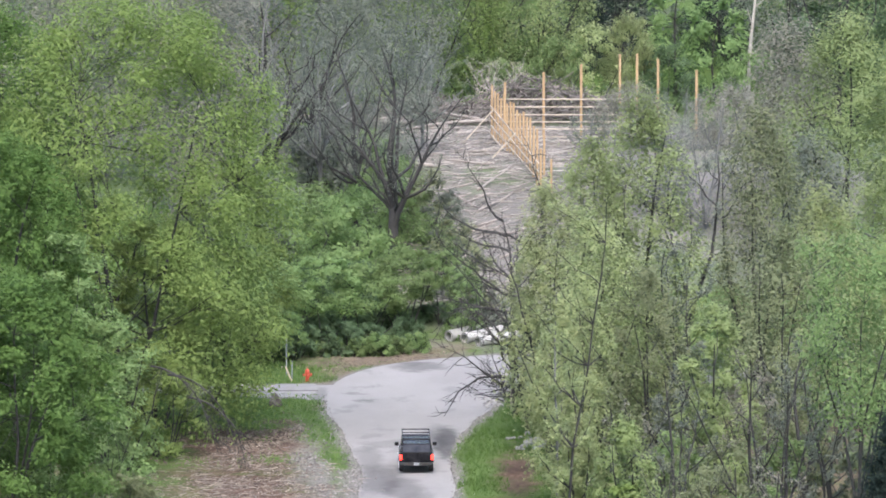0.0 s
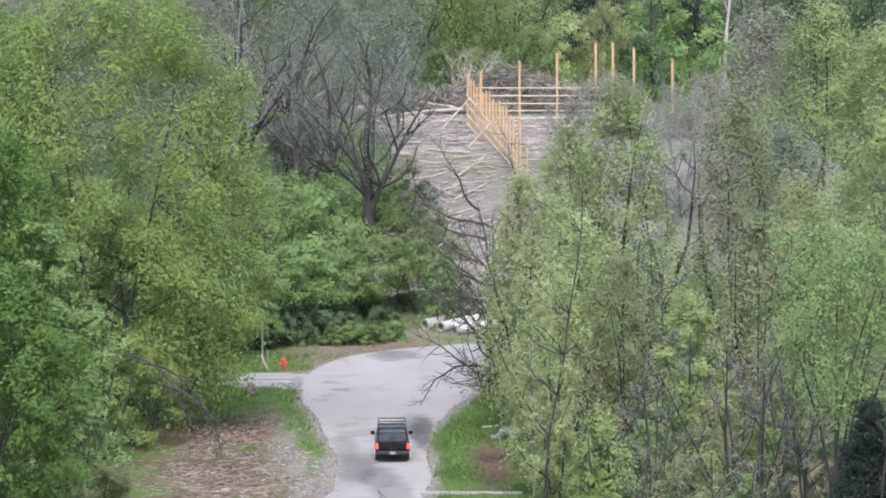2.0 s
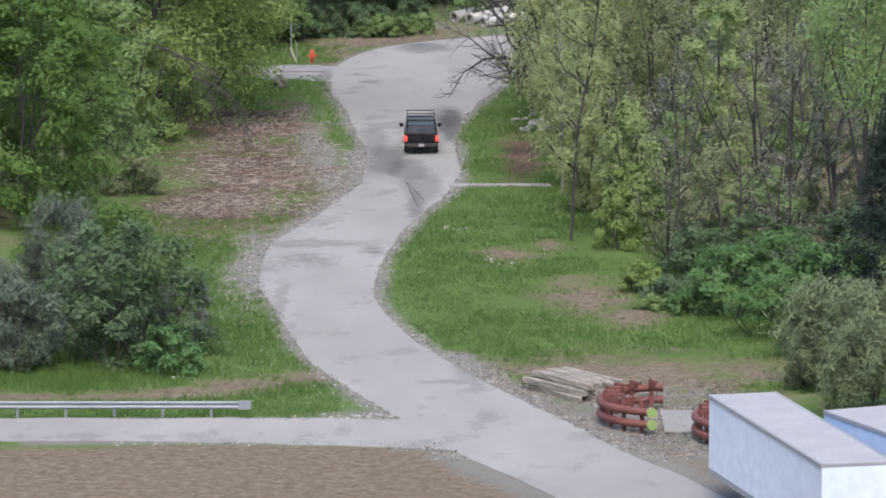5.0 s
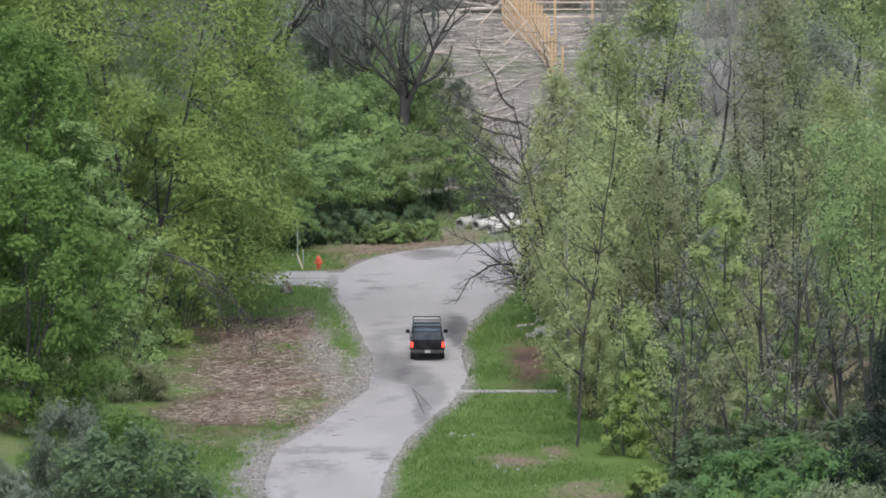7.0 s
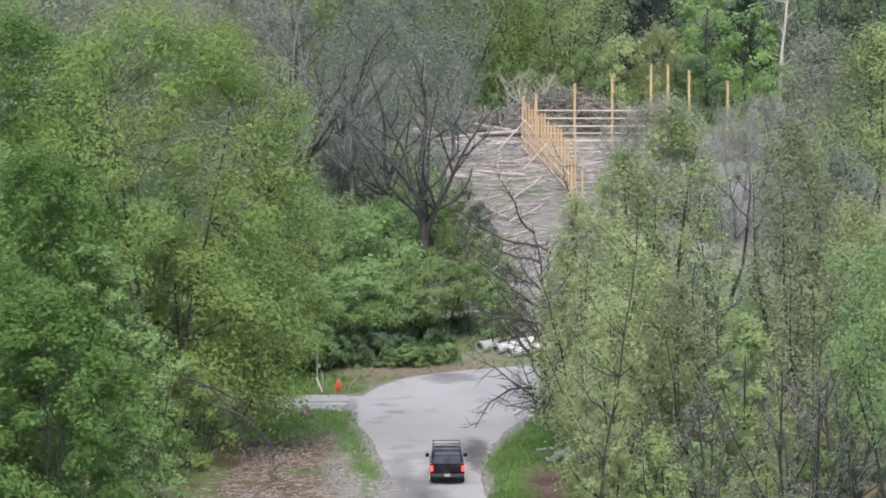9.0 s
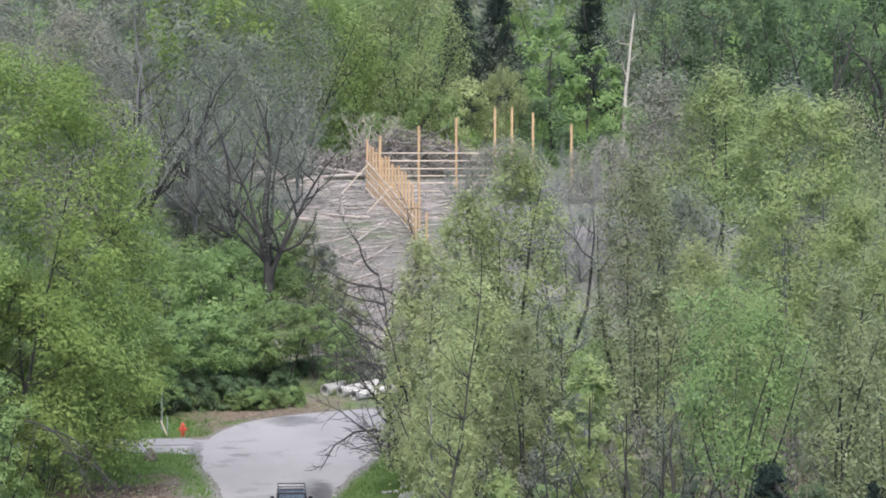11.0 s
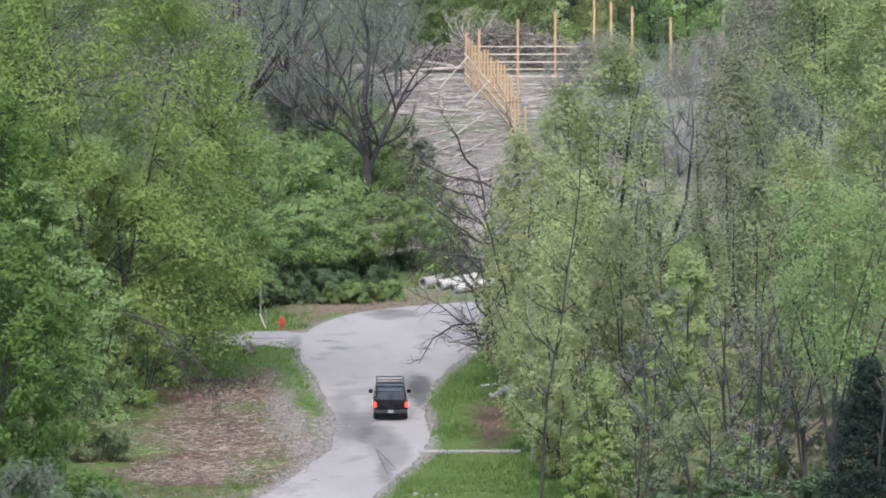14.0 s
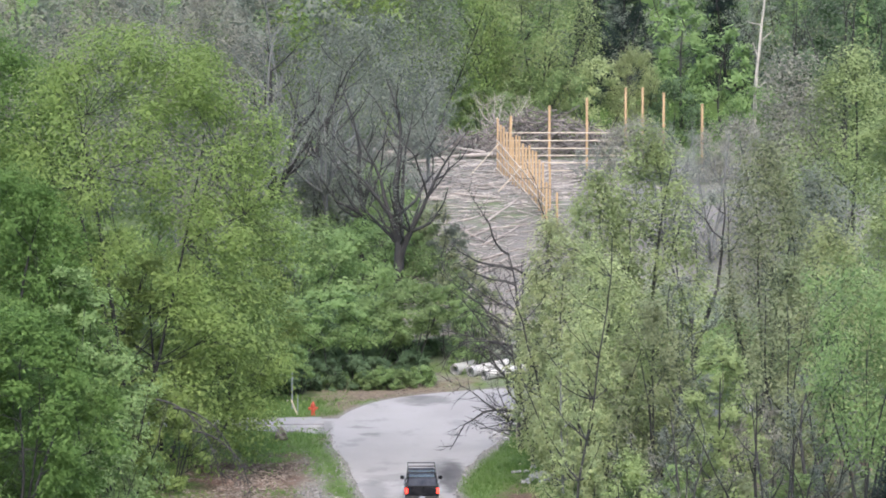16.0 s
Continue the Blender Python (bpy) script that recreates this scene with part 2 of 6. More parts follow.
def ground_stuff():
    mat, tree, nodes, links, bsdf = nodes_of("ground")
    attr = nodes.new("ShaderNodeVertexColor")
    attr.layer_name = "soil"
    parts = nodes.new("ShaderNodeSeparateColor")
    links.new(attr.outputs["Color"], parts.inputs["Color"])
    wide = noise_of(nodes, links, 0.18, 5, 0.6)
    near = noise_of(nodes, links, 2.6, 6, 0.7)
    flat = noise_of(nodes, links, 3.2, 5, 0.7, stretch=(1.0, 0.35, 1.0))
    fine = noise_of(nodes, links, 14, 4, 0.75)
    grass_a = ramp(nodes, links, wide.outputs["Fac"], [(0.3, (0.052, 0.092, 0.024)), (0.7, (0.080, 0.122, 0.038))])
    grass_b = ramp(nodes, links, near.outputs["Fac"], [(0.3, (0.04, 0.08, 0.014)), (0.55, (0.075, 0.125, 0.024)), (0.8, (0.105, 0.135, 0.04))])
    grass = mixed(nodes, links, 0.5, grass_a.outputs["Color"], grass_b.outputs["Color"])
    mulch = ramp(nodes, links, flat.outputs["Fac"], [(0.25, (0.028, 0.018, 0.014)), (0.5, (0.086, 0.056, 0.043)), (0.75, (0.175, 0.130, 0.104))])
    damp = ramp(nodes, links, wide.outputs["Fac"], [(0.38, (0.5, 0.46, 0.44)), (0.62, (1.15, 1.12, 1.08))])
    mulch = mixed(nodes, links, 1.0, mulch.outputs["Color"], damp.outputs["Color"], "MULTIPLY")
    bare = ramp(nodes, links, near.outputs["Fac"], [(0.25, (0.055, 0.04, 0.027)), (0.5, (0.125, 0.098, 0.068)), (0.8, (0.22, 0.187, 0.145))])
    gravel = ramp(nodes, links, fine.outputs["Fac"], [(0.3, (0.085, 0.08, 0.07)), (0.55, (0.155, 0.148, 0.135)), (0.75, (0.25, 0.24, 0.225))])
    col = mixed(nodes, links, parts.outputs["Green"], grass, bare.outputs["Color"])
    col = mixed(nodes, links, parts.outputs["Red"], col, mulch)
    col = mixed(nodes, links, parts.outputs["Blue"], col, gravel.outputs["Color"])
    links.new(col, bsdf.inputs["Base Color"])
    bsdf.inputs["Roughness"].default_value = 0.95
    bsdf.inputs["Specular IOR Level"].default_value = 0.2
    bumped(nodes, links, bsdf, fine.outputs["Fac"], 0.7, 0.06)
    return mat


def build_ground():
    xs = axis([(-2500, 400), (-500, 60), (-120, 10), (-40, 1.2), (-20, 0.42), (16, 1.2), (48, 10), (120, 60), (500, 400), (2500, 1)])
    ys = axis([(-2500, 400), (-400, 60), (-60, 10), (170, 1.2), (196, 0.62), (345, 0.9), (440, 6), (700, 60), (1200, 400), (3500, 1)])
    verts, cols = [], []
    for y in ys:
        for x in xs:
            z = ground_z(x, y)
            near = -45 < x < 50 and 165 < y < 450
            if near:
                calm = min(1.0, max(0.0, (road_clear(x, y) - 0.2) / 2.5)) if -30 < x < 30 and y < 345 else 1.0
                z += calm * (0.10 * hashed(x, y, 0.25, 1) + 0.05 * hashed(x, y, 1.1, 2))
                m, b, g = soil_at(x, y)
                z += 0.06 * m * calm * hashed(x, y, 2.2, 5)
                cols.append((m, b, g, 1))
            else:
                cols.append((0, 0, 0, 1))
            verts.append((x, y, z - 0.012))
    w = len(xs)
    faces = [(j * w + i, j * w + i + 1, (j + 1) * w + i + 1, (j + 1) * w + i) for j in range(len(ys) - 1) for i in range(w - 1)]
    me = mesh_of("ground", verts, faces, ground_stuff(), True)
    layer = me.color_attributes.new("soil", "FLOAT_COLOR", "POINT")
    layer.data.foreach_set("color", [c for col in cols for c in col])
    return tagged(new("ground", me), "valley floor of spring grass, wood mulch and bare gravelly soil", "ground", kind="structure")


build_ground()


# ---- roads ----
# worn and darker spots of the road: centre, half sizes, darkness
DARK_SPOTS = [(-3.63, 289.04, 0.8, 6, 0.70), (-2.94, 281.12, 1.25, 6.5, 0.55), (-1.79, 277.22, 1.15, 4.8, 0.61), (-0.93, 271.14, 1.1, 5.5, 0.67), (-1.27, 264.54, 0.5, 5, 0.64),
          (0.64, 295.45, 0.8, 8, 0.34), (-0.33, 296.18, 1.1, 5, 0.62), (-2.35, 295.45, 2.2, 1.8, 0.76), (0.08, 299.88, 1.0, 5, 0.73), (-6.03, 252.07, 3.1, 1.0, 0.70),
          (-6.24, 247.70, 1.9, 0.7, 0.73), (-1.14, 332.81, 1.9, 3.0, 0.55), (-4.23, 315.36, 0.7, 0.8, 0.55), (-4.88, 318.42, 0.9, 0.6, 0.64), (-7.13, 234.21, 0.35, 8, 0.74),
          (-3.35, 249.43, 0.6, 0.9, 0.58), (0.06, 214.71, 1.0, 0.7, 0.70), (1.43, 217.74, 1.0, 4.0, 0.70), (-8.69, 244.65, 0.7, 8, 0.86), (-6.95, 318.42, 0.5, 4, 0.62)]


def asphalt_stuff():
    mat, tree, nodes, links, bsdf = nodes_of("asphalt")
    wide = noise_of(nodes, links, 0.16, 4, 0.6, stretch=(1, 0.4, 1))
    stain = noise_of(nodes, links, 0.42, 6, 0.65, stretch=(1, 0.5, 1))
    fine = noise_of(nodes, links, 22, 3, 0.8)
    base = ramp(nodes, links, wide.outputs["Fac"], [(0.3, (0.185, 0.18, 0.174)), (0.7, (0.24, 0.235, 0.228))])
    worn = ramp(nodes, links, stain.outputs["Fac"], [(0.56, (1, 1, 1)), (0.62, (0.82, 0.82, 0.83)), (0.75, (0.68, 0.68, 0.69))])
    grit = ramp(nodes, links, fine.outputs["Fac"], [(0.25, (0.85, 0.85, 0.85)), (0.75, (1.12, 1.12, 1.12))])
    col = mixed(nodes, links, 1.0, base.outputs["Color"], worn.outputs["Color"], "MULTIPLY")
    col = mixed(nodes, links, 1.0, col, grit.outputs["Color"], "MULTIPLY")
    warp = noise_of(nodes, links, 0.7, 5, 0.7)
    shift = nodes.new("ShaderNodeVectorMath")
    shift.operation = "MULTIPLY_ADD"
    links.new(warp.outputs["Color"], shift.inputs[0])
    shift.inputs[1].default_value = (1.6, 7.0, 0)
    where = nodes.new("ShaderNodeTexCoord")
    links.new(where.outputs["Object"], shift.inputs[2])
    tone = None
    for x, y, rx, ry, dark in DARK_SPOTS:
        place = nodes.new("ShaderNodeMapping")
        place.inputs["Location"].default_value = (-(x + 0.8) / rx, -(y + 3.5) / ry, 0)
        place.inputs["Scale"].default_value = (1 / rx, 1 / ry, 0)
        links.new(shift.outputs["Vector"], place.inputs["Vector"])
        away = nodes.new("ShaderNodeVectorMath")
        away.operation = "LENGTH"
        links.new(place.outputs["Vector"], away.inputs[0])
        fade = nodes.new("ShaderNodeMapRange")
        fade.interpolation_type = "SMOOTHSTEP"
        for sock, value in (("From Min", 0.55), ("From Max", 1.2), ("To Min", dark), ("To Max", 1.0)):
            fade.inputs[sock].default_value = value
        links.new(away.outputs["Value"], fade.inputs["Value"])
        if tone is None:
            tone = fade.outputs["Result"]
        else:
            both = nodes.new("ShaderNodeMath")
            both.operation = "MULTIPLY"
            links.new(tone, both.inputs[0])
            links.new(fade.outputs["Result"], both.inputs[1])
            tone = both.outputs["Value"]
    col = mixed(nodes, links, 1.0, col, tone, "MULTIPLY")
    links.new(col, bsdf.inputs["Base Color"])
    bsdf.inputs["Roughness"].default_value = 0.9
    bumped(nodes, links, bsdf, fine.outputs["Fac"], 0.3, 0.01)
    return mat


M_ASPHALT = asphalt_stuff()


def ribbon(name, rows, lift, mat, label, n=14, ragged=0.16, across=8):
    """A paved strip along control rows (x, y, width), with ragged broken edges and a skirt."""
    line = catmull(rows, n)
    verts, faces = [], []
    for k, (x, y, w) in enumerate(line):
        a, b = line[max(0, k - 1)], line[min(len(line) - 1, k + 1)]
        t = np.array([b[0] - a[0], b[1] - a[1]])
        t /= np.linalg.norm(t)
        nx, ny = t[1], -t[0]
        for i in range(-1, across + 2):
            f = min(across, max(0, i)) / across - 0.5
            edge = w * f
            if i <= 0 or i >= across:
                edge += 1.4 * ragged * hashed(x + 9 * f, y * 0.5, 0.4, 8) + 0.5 * ragged * hashed(x + 9 * f, y * 0.4, 2.2, 9)
            px, py = x + nx * edge, y + ny * edge
            drop = 0.04 if i in (-1, across + 1) else 0.0
            verts.append((px, py, ground_z(px, py) + lift - drop ))
    s = across + 3
    for k in range(len(line) - 1):
        for i in range(s - 1):
            faces.append((k * s + i, k * s + i + 1, (k + 1) * s + i + 1, (k + 1) * s + i))
    ob = new(name, mesh_of(name, verts, faces, mat))
    return tagged(ob, label, "road", kind="structure")


ribbon("road", MAIN_ROAD, 0.012, M_ASPHALT, "winding grey asphalt road, cracked and patched, with crumbling edges")
ribbon("road_lower", [(-60, 203.8, 4.6), (-30, 204.0, 4.6), (-12, 204.3, 4.8), (-2, 203.6, 5.6), (4, 201.5, 5)], 0.017, M_ASPHALT, "pale asphalt lane running beside the guard rail")
ribbon("side_road", [(-40, 322, 4.6), (-18, 321.5, 4.8), (-9, 320, 6.5), (-4, 319, 9)], 0.007, M_ASPHALT, "side lane of worn grey asphalt leading under the trees")
ribbon("road_upper", [(-1.5, 326, 12), (4, 326, 11), (14, 326.5, 7), (40, 328, 6)], 0.003, M_ASPHALT, "grey asphalt road going on behind the trees")


# ---- trees ----
def tubes(runs, sides):
    """One mesh of tapered tubes. runs: lists of (point, radius)."""
    verts, faces = [], []
    for run in runs:
        first = len(verts)
        for k, (p, r) in enumerate(run):
            a, b = run[max(0, k - 1)][0], run[min(len(run) - 1, k + 1)][0]
            t = b - a
            t = t / (np.linalg.norm(t) + 1e-9)
            u = np.cross(t, (0.31, 0.95, 0.05) if abs(t[1]) < 0.9 else (1, 0, 0))
            u /= np.linalg.norm(u) + 1e-9
            v = np.cross(t, u)
            for s in range(sides):
                ang = 2 * math.pi * s / sides
                verts.append(tuple(p + r * (math.cos(ang) * u + math.sin(ang) * v)))
        for k in range(len(run) - 1):
            for s in range(sides):
                a, b = first + k * sides + s, first + k * sides + (s + 1) % sides
                faces.append((a, b, b + sides, a + sides))
    return verts, faces


def bent(start, way, length, n, rng, wobble, lift):
    """A limb's line: leaves start along way, wanders, and is drawn up (lift) or down."""
    p, d, pts = np.array(start, float), np.array(way, float), []
    d /= np.linalg.norm(d)
    for _ in range(n + 1):
        pts.append(p.copy())
        d = d + rng.normal(0, wobble, 3) + np.array((0, 0, lift))
        d /= np.linalg.norm(d)
        p = p + d * length / n
    return pts


KINDS = {
    # clear: bare part of the trunk; prof: crown radius by height; lobes: leafy boughs and their size; subs: branchlets in each;
    # leaves on each branchlet; size of a leaf; rise: how steeply the limbs climb; twigs: bare twigs drawn on each branchlet
    "dead": dict(stems=2, fork=2, clear=0.30, prof=(0.70, 1.0, 1.0, 0.9, 0.6), lobes=34, lobe=0.34, subs=4, leaves=0, size=0.13, rise=0.9, twigs=2),
    "plume": dict(usual=2.5, stems=7, clear=0.02, prof=(0.95, 1.0, 0.95, 0.8, 0.5), lobes=44, lobe=0.30, subs=8, leaves=26, size=0.26, rise=1.2, twigs=0),
    "cone": dict(usual=3.0, stems=1, clear=0.02, prof=(1.0, 0.80, 0.52, 0.26, 0.03), lobes=110, lobe=0.27, subs=7, leaves=24, size=0.17, rise=0.1, twigs=0),
}


def make_plant(name, kind, leaf, bark, seed, h, r, thick=1.0):
    """One tree or shrub at the origin, h high and r in radius: trunks, limbs that carry leafy boughs, and a crown of single leaves."""
    k = KINDS[kind]
    rng = np.random.default_rng(seed)
    root = new(name)
    shrub = kind in ("bush", "plume", "arch")
    stems = []
    for s in range(k["stems"]):
        ang = 2 * math.pi * (s + rng.uniform(-0.3, 0.3)) / k["stems"]
        lean = 0.0 if k["stems"] == 1 else {"airy": 0.34, "sparse": 0.42, "vase": 0.55, "bare": 0.4, "dead": 0.5}.get(kind, 0.55) * rng.uniform(0.6, 1.2) * r / h * 2
        way = (math.cos(ang) * lean + rng.normal(0, 0.03), math.sin(ang) * lean + rng.normal(0, 0.03), 1)
        off = 0 if k["stems"] == 1 else (0.12 * r if shrub else 0.02 * r)
        base = (math.cos(ang) * off, math.sin(ang) * off, -0.25)
        if shrub or k["stems"] == 1:
            line = bent(base, way, h * (0.93 if not shrub else rng.uniform(0.55, 0.8)), 10, rng, 0.05, 0.02)
        else:
            fork = k.get("fork", max(2, round(9 * k["clear"])))
            line = bent(base, (rng.normal(0, 0.02), rng.normal(0, 0.02), 1), 0.093 * h * fork, fork, rng, 0.02, 0.02)
            line = line[:-1] + bent(line[-1], way, 0.093 * h * (10 - fork) * rng.uniform(0.85, 1), 10 - fork, rng, 0.06, 0.06)
        r0 = (0.011 * h + 0.03) * thick / (k["stems"] ** 0.5) * (0.6 if shrub else 1)
        rad = [r0 * (1.35 if i == 0 else 1) * (1 - 0.9 * (i / 10) ** 0.9) + 0.012 for i in range(11)]
        stems.append((line, rad))
        v, f = tubes([list(zip(line, rad))], 8 if not shrub else 5)
        part("trunk", mesh_of("trunk", v, f, BARK[bark], True), None, root)
    prof = k["prof"]
    n_lobe = round(k["lobes"] * min(1.5, max(0.55, (r / k.get("usual", 4.2)) ** 1.2)))
    n_bough, thin = (5 if shrub else 9), kind in ("sparse", "bare", "dead")
    segs, sides = (3, 3) if shrub or kind in ("far", "cone") else (5, 4)
    lobes = []
    for i in range(n_lobe):
        u = (i + rng.uniform(0, 1)) / n_lobe
        q = u * 4
        jj = min(3, int(q))
        size = r * k["lobe"] * rng.uniform(0.7, 1.25) * (1 - (0.7 if kind == "cone" else 0.25) * u)
        wide = r * (prof[jj] + (prof[jj + 1] - prof[jj]) * (q - jj)) * rng.uniform(0.80, 1.12)
        ang = i * 2.399 + rng.uniform(-0.6, 0.6)
        away = max(0.02, wide - size * 0.6) * math.sqrt(rng.uniform(0.4, 1.0))
        z = h * (k["clear"] + (1 - k["clear"]) * u) + (0.35 - u) * size * 0.8
        lobes.append((np.array((math.cos(ang) * away, math.sin(ang) * away, max(z, size * 0.5))), size))
    spots = np.array([c for c, _ in lobes])
    seeds = [0]
    while len(seeds) < n_bough:
        gap = np.min([np.linalg.norm(spots - spots[j], axis=1) for j in seeds], axis=0)
        seeds.append(int(np.argmax(gap)))
    owner = np.argmin([np.linalg.norm(spots - spots[j], axis=1) for j in seeds], axis=0)
    centre, ends, starts = [], [], []
    for g, seed_lobe in enumerate(seeds):
        members = [seed_lobe] + [i for i in range(n_lobe) if owner[i] == g and i != seed_lobe]
        thick_runs, small, main = [], [], None
        for i in members:
            c, size = lobes[i]
            if main is None:
                away = math.hypot(c[0], c[1])
                stem, rad = stems[g % len(stems)]
                grow = min(c[2] - k["rise"] * away * 0.6, c[2] - 0.25 * size)
                at = max(0.4, k["clear"] * 6, min(9.2, 10 * grow / (0.93 * h)))
                j = min(9, int(at))
                p0 = stem[j] + (stem[j + 1] - stem[j]) * (at - j)
                rr = max(0.012, (0.9 if thin else 0.5) * rad[min(10, j + 1)] * rng.uniform(0.7, 1.1))
            else:
                j = int(np.argmin([np.linalg.norm(p - c) + 0.3 * q for q, p in enumerate(main[:segs])]))
                p0, rr = main[max(0, j - 1)], max(0.010, (0.65 if thin else 0.5) * main_r * (1 - 0.15 * j))
            span = c - p0
            run = []
            for m in range(segs + 1):
                t = m / segs
                sag = np.array((0, 0, -0.10 if k["rise"] > 0.5 else 0.02)) * np.linalg.norm(span) * math.sin(math.pi * t)
                run.append(p0 + span * t + sag + rng.normal(0, 0.03, 3) * np.linalg.norm(span) * (0 < t < 1))
            if main is None:
                main, main_r = run, rr
            thick_runs.append([(p, rr * (1 - 0.75 * m / segs) + 0.006) for m, p in enumerate(run)])
            for s in range(k["subs"]):
                out = rng.normal(0, 1, 3)
                out[2] = abs(out[2]) * 0.8 + (-0.15 if not kind == "plume" else 0.9)
                if thin:
                    out[2] += 0.5
                if kind == "cone":
                    out[2] *= 0.25
                out /= np.linalg.norm(out) + 1e-9
                b0 = run[-2] + (run[-1] - run[-2]) * rng.uniform(0, 1)
                reach = size * rng.uniform(0.75, 1.3)
                knee = b0 + out * reach * 0.5 + rng.normal(0, 0.1, 3) * reach
                b1 = b0 + out * reach
                if thin or s % 5 == 0:
                    small.append([(b0, 0.30 * rr + 0.004), (knee, 0.2 * rr + 0.004), (b1, 0.003)])
                for t in range(k["twigs"] if thin or s % 3 == 0 else 0):
                    w0 = knee + (b1 - knee) * rng.uniform(-0.6, 0.7)
                    w1 = w0 + (out + rng.normal(0, 0.6, 3)) * reach * 0.4
                    small.append([(w0, 0.008), (w1, 0.004)])
                starts.append(b0 + out * reach * 0.25)
                ends.append(b1)
                centre.append(c)
        v, f = tubes(thick_runs, 5 if thin else sides)
        v2, f2 = tubes(small, 3)
        n0 = len(v)
        part("limb", mesh_of("limb", v + v2, f + [tuple(a + n0 for a in q) for q in f2], BARK[bark]), None, root)
    # leaves: single blades along the branchlets, facing up and out of their bough
    n = k["leaves"]
    if not n:
        return root
    starts, ends, centre = (np.repeat(np.array(q), n, 0) for q in (starts, ends, centre))
    c = starts + (ends - starts) * rng.uniform(0, 1.1, (len(starts), 1)) ** 0.7
    reach = np.linalg.norm(ends - starts, axis=1)[:, None]
    loose = 0.46 if kind in ("airy", "slender", "oval", "sparse", "canopy", "vase") else 0.32
    c = c + rng.normal(0, 1, c.shape) * reach * np.array((loose, loose, 0.75 * loose))
    size = k["size"] * rng.uniform(0.55, 1.4, (len(c), 1))
    face = c - centre
    face = face / (np.linalg.norm(face, axis=1)[:, None] + 1e-9) * 0.7 + np.array((0, 0, 0.7)) + rng.normal(0, 0.45, c.shape)
    face /= np.linalg.norm(face, axis=1)[:, None] + 1e-9
    a = rng.normal(0, 1, c.shape)
    if kind == "plume":
        a = a * 0.5 + np.array((0, 0, 1.0)) + face * 0.4
    blades(root, c, face, a, size, {"cone": 0.22, "plume": 0.13}.get(kind, 0.45), LEAF[leaf])
    return root


LOBED = {
    # stems, fork, lean and rise as below; prof: crown radius by height; lobes: leafy masses, lobe: their size; tufts in each; leaves on each tuft;
    # deep: flatness of a mass; soft: looseness of a tuft; tall: its height to width; hollow: share of the crown's middle left empty
    "round": dict(stems=3, fork=0.16, lean=0.30, clear=0.05, prof=(0.80, 1.0, 1.0, 0.88, 0.46), lobes=150, lobe=0.215, tufts=13, leaves=37, size=0.18, deep=0.85, soft=0.38, tall=0.75, rise=0.5, hollow=0.62, usual=8.5),
    "canopy": dict(stems=2, fork=0.2, lean=0.2, clear=0.14, prof=(0.70, 1.0, 1.0, 0.8, 0.4), lobes=48, lobe=0.25, tufts=11, leaves=28, size=0.19, deep=0.6, soft=0.32, tall=0.7, rise=0.5, hollow=0.45, usual=5.0),
    "oval": dict(stems=1, fork=0.0, lean=0.0, clear=0.08, prof=(0.72, 1.0, 0.96, 0.76, 0.30), lobes=60, lobe=0.28, tufts=11, leaves=26, size=0.17, deep=0.8, soft=0.29, tall=1.0, rise=1.0, hollow=0.55, usual=5.0),
    "airy": dict(stems=3, fork=0.12, lean=0.42, clear=0.12, prof=(0.55, 0.92, 1.0, 0.80, 0.34), lobes=56, lobe=0.27, tufts=10, leaves=23, size=0.16, deep=1.0, soft=0.35, tall=1.3, rise=1.6, hollow=0.45, usual=4.2),
    "vase": dict(stems=7, fork=0.34, lean=0.36, lift=0.015, clear=0.44, prof=(0.55, 0.88, 1.0, 0.96, 0.60), lobes=40, lobe=0.25, tufts=11, leaves=22, size=0.15, deep=0.9, soft=0.36, tall=1.5, rise=1.7, hollow=0.35, usual=4.6),
    "bush": dict(stems=6, fork=0.0, lean=0.5, clear=0.02, prof=(1.0, 1.0, 0.95, 0.78, 0.42), lobes=34, lobe=0.32, tufts=9, leaves=20, size=0.19, deep=0.75, soft=0.33, tall=0.8, rise=0.7, hollow=0.5, usual=3.2),
    "arch": dict(stems=6, fork=0.0, lean=0.6, clear=0.36, prof=(0.9, 1.0, 0.95, 0.78, 0.42), lobes=36, lobe=0.32, tufts=10, leaves=22, size=0.175, deep=0.5, soft=0.30, tall=0.6, rise=0.9, hollow=0.5, usual=3.2),
    "far": dict(stems=1, fork=0.0, lean=0.0, clear=0.06, prof=(0.75, 1.0, 1.0, 0.85, 0.42), lobes=46, lobe=0.26, tufts=8, leaves=14, size=0.34, deep=0.8, soft=0.33, tall=0.9, rise=0.7, hollow=0.5, usual=6.5),
}


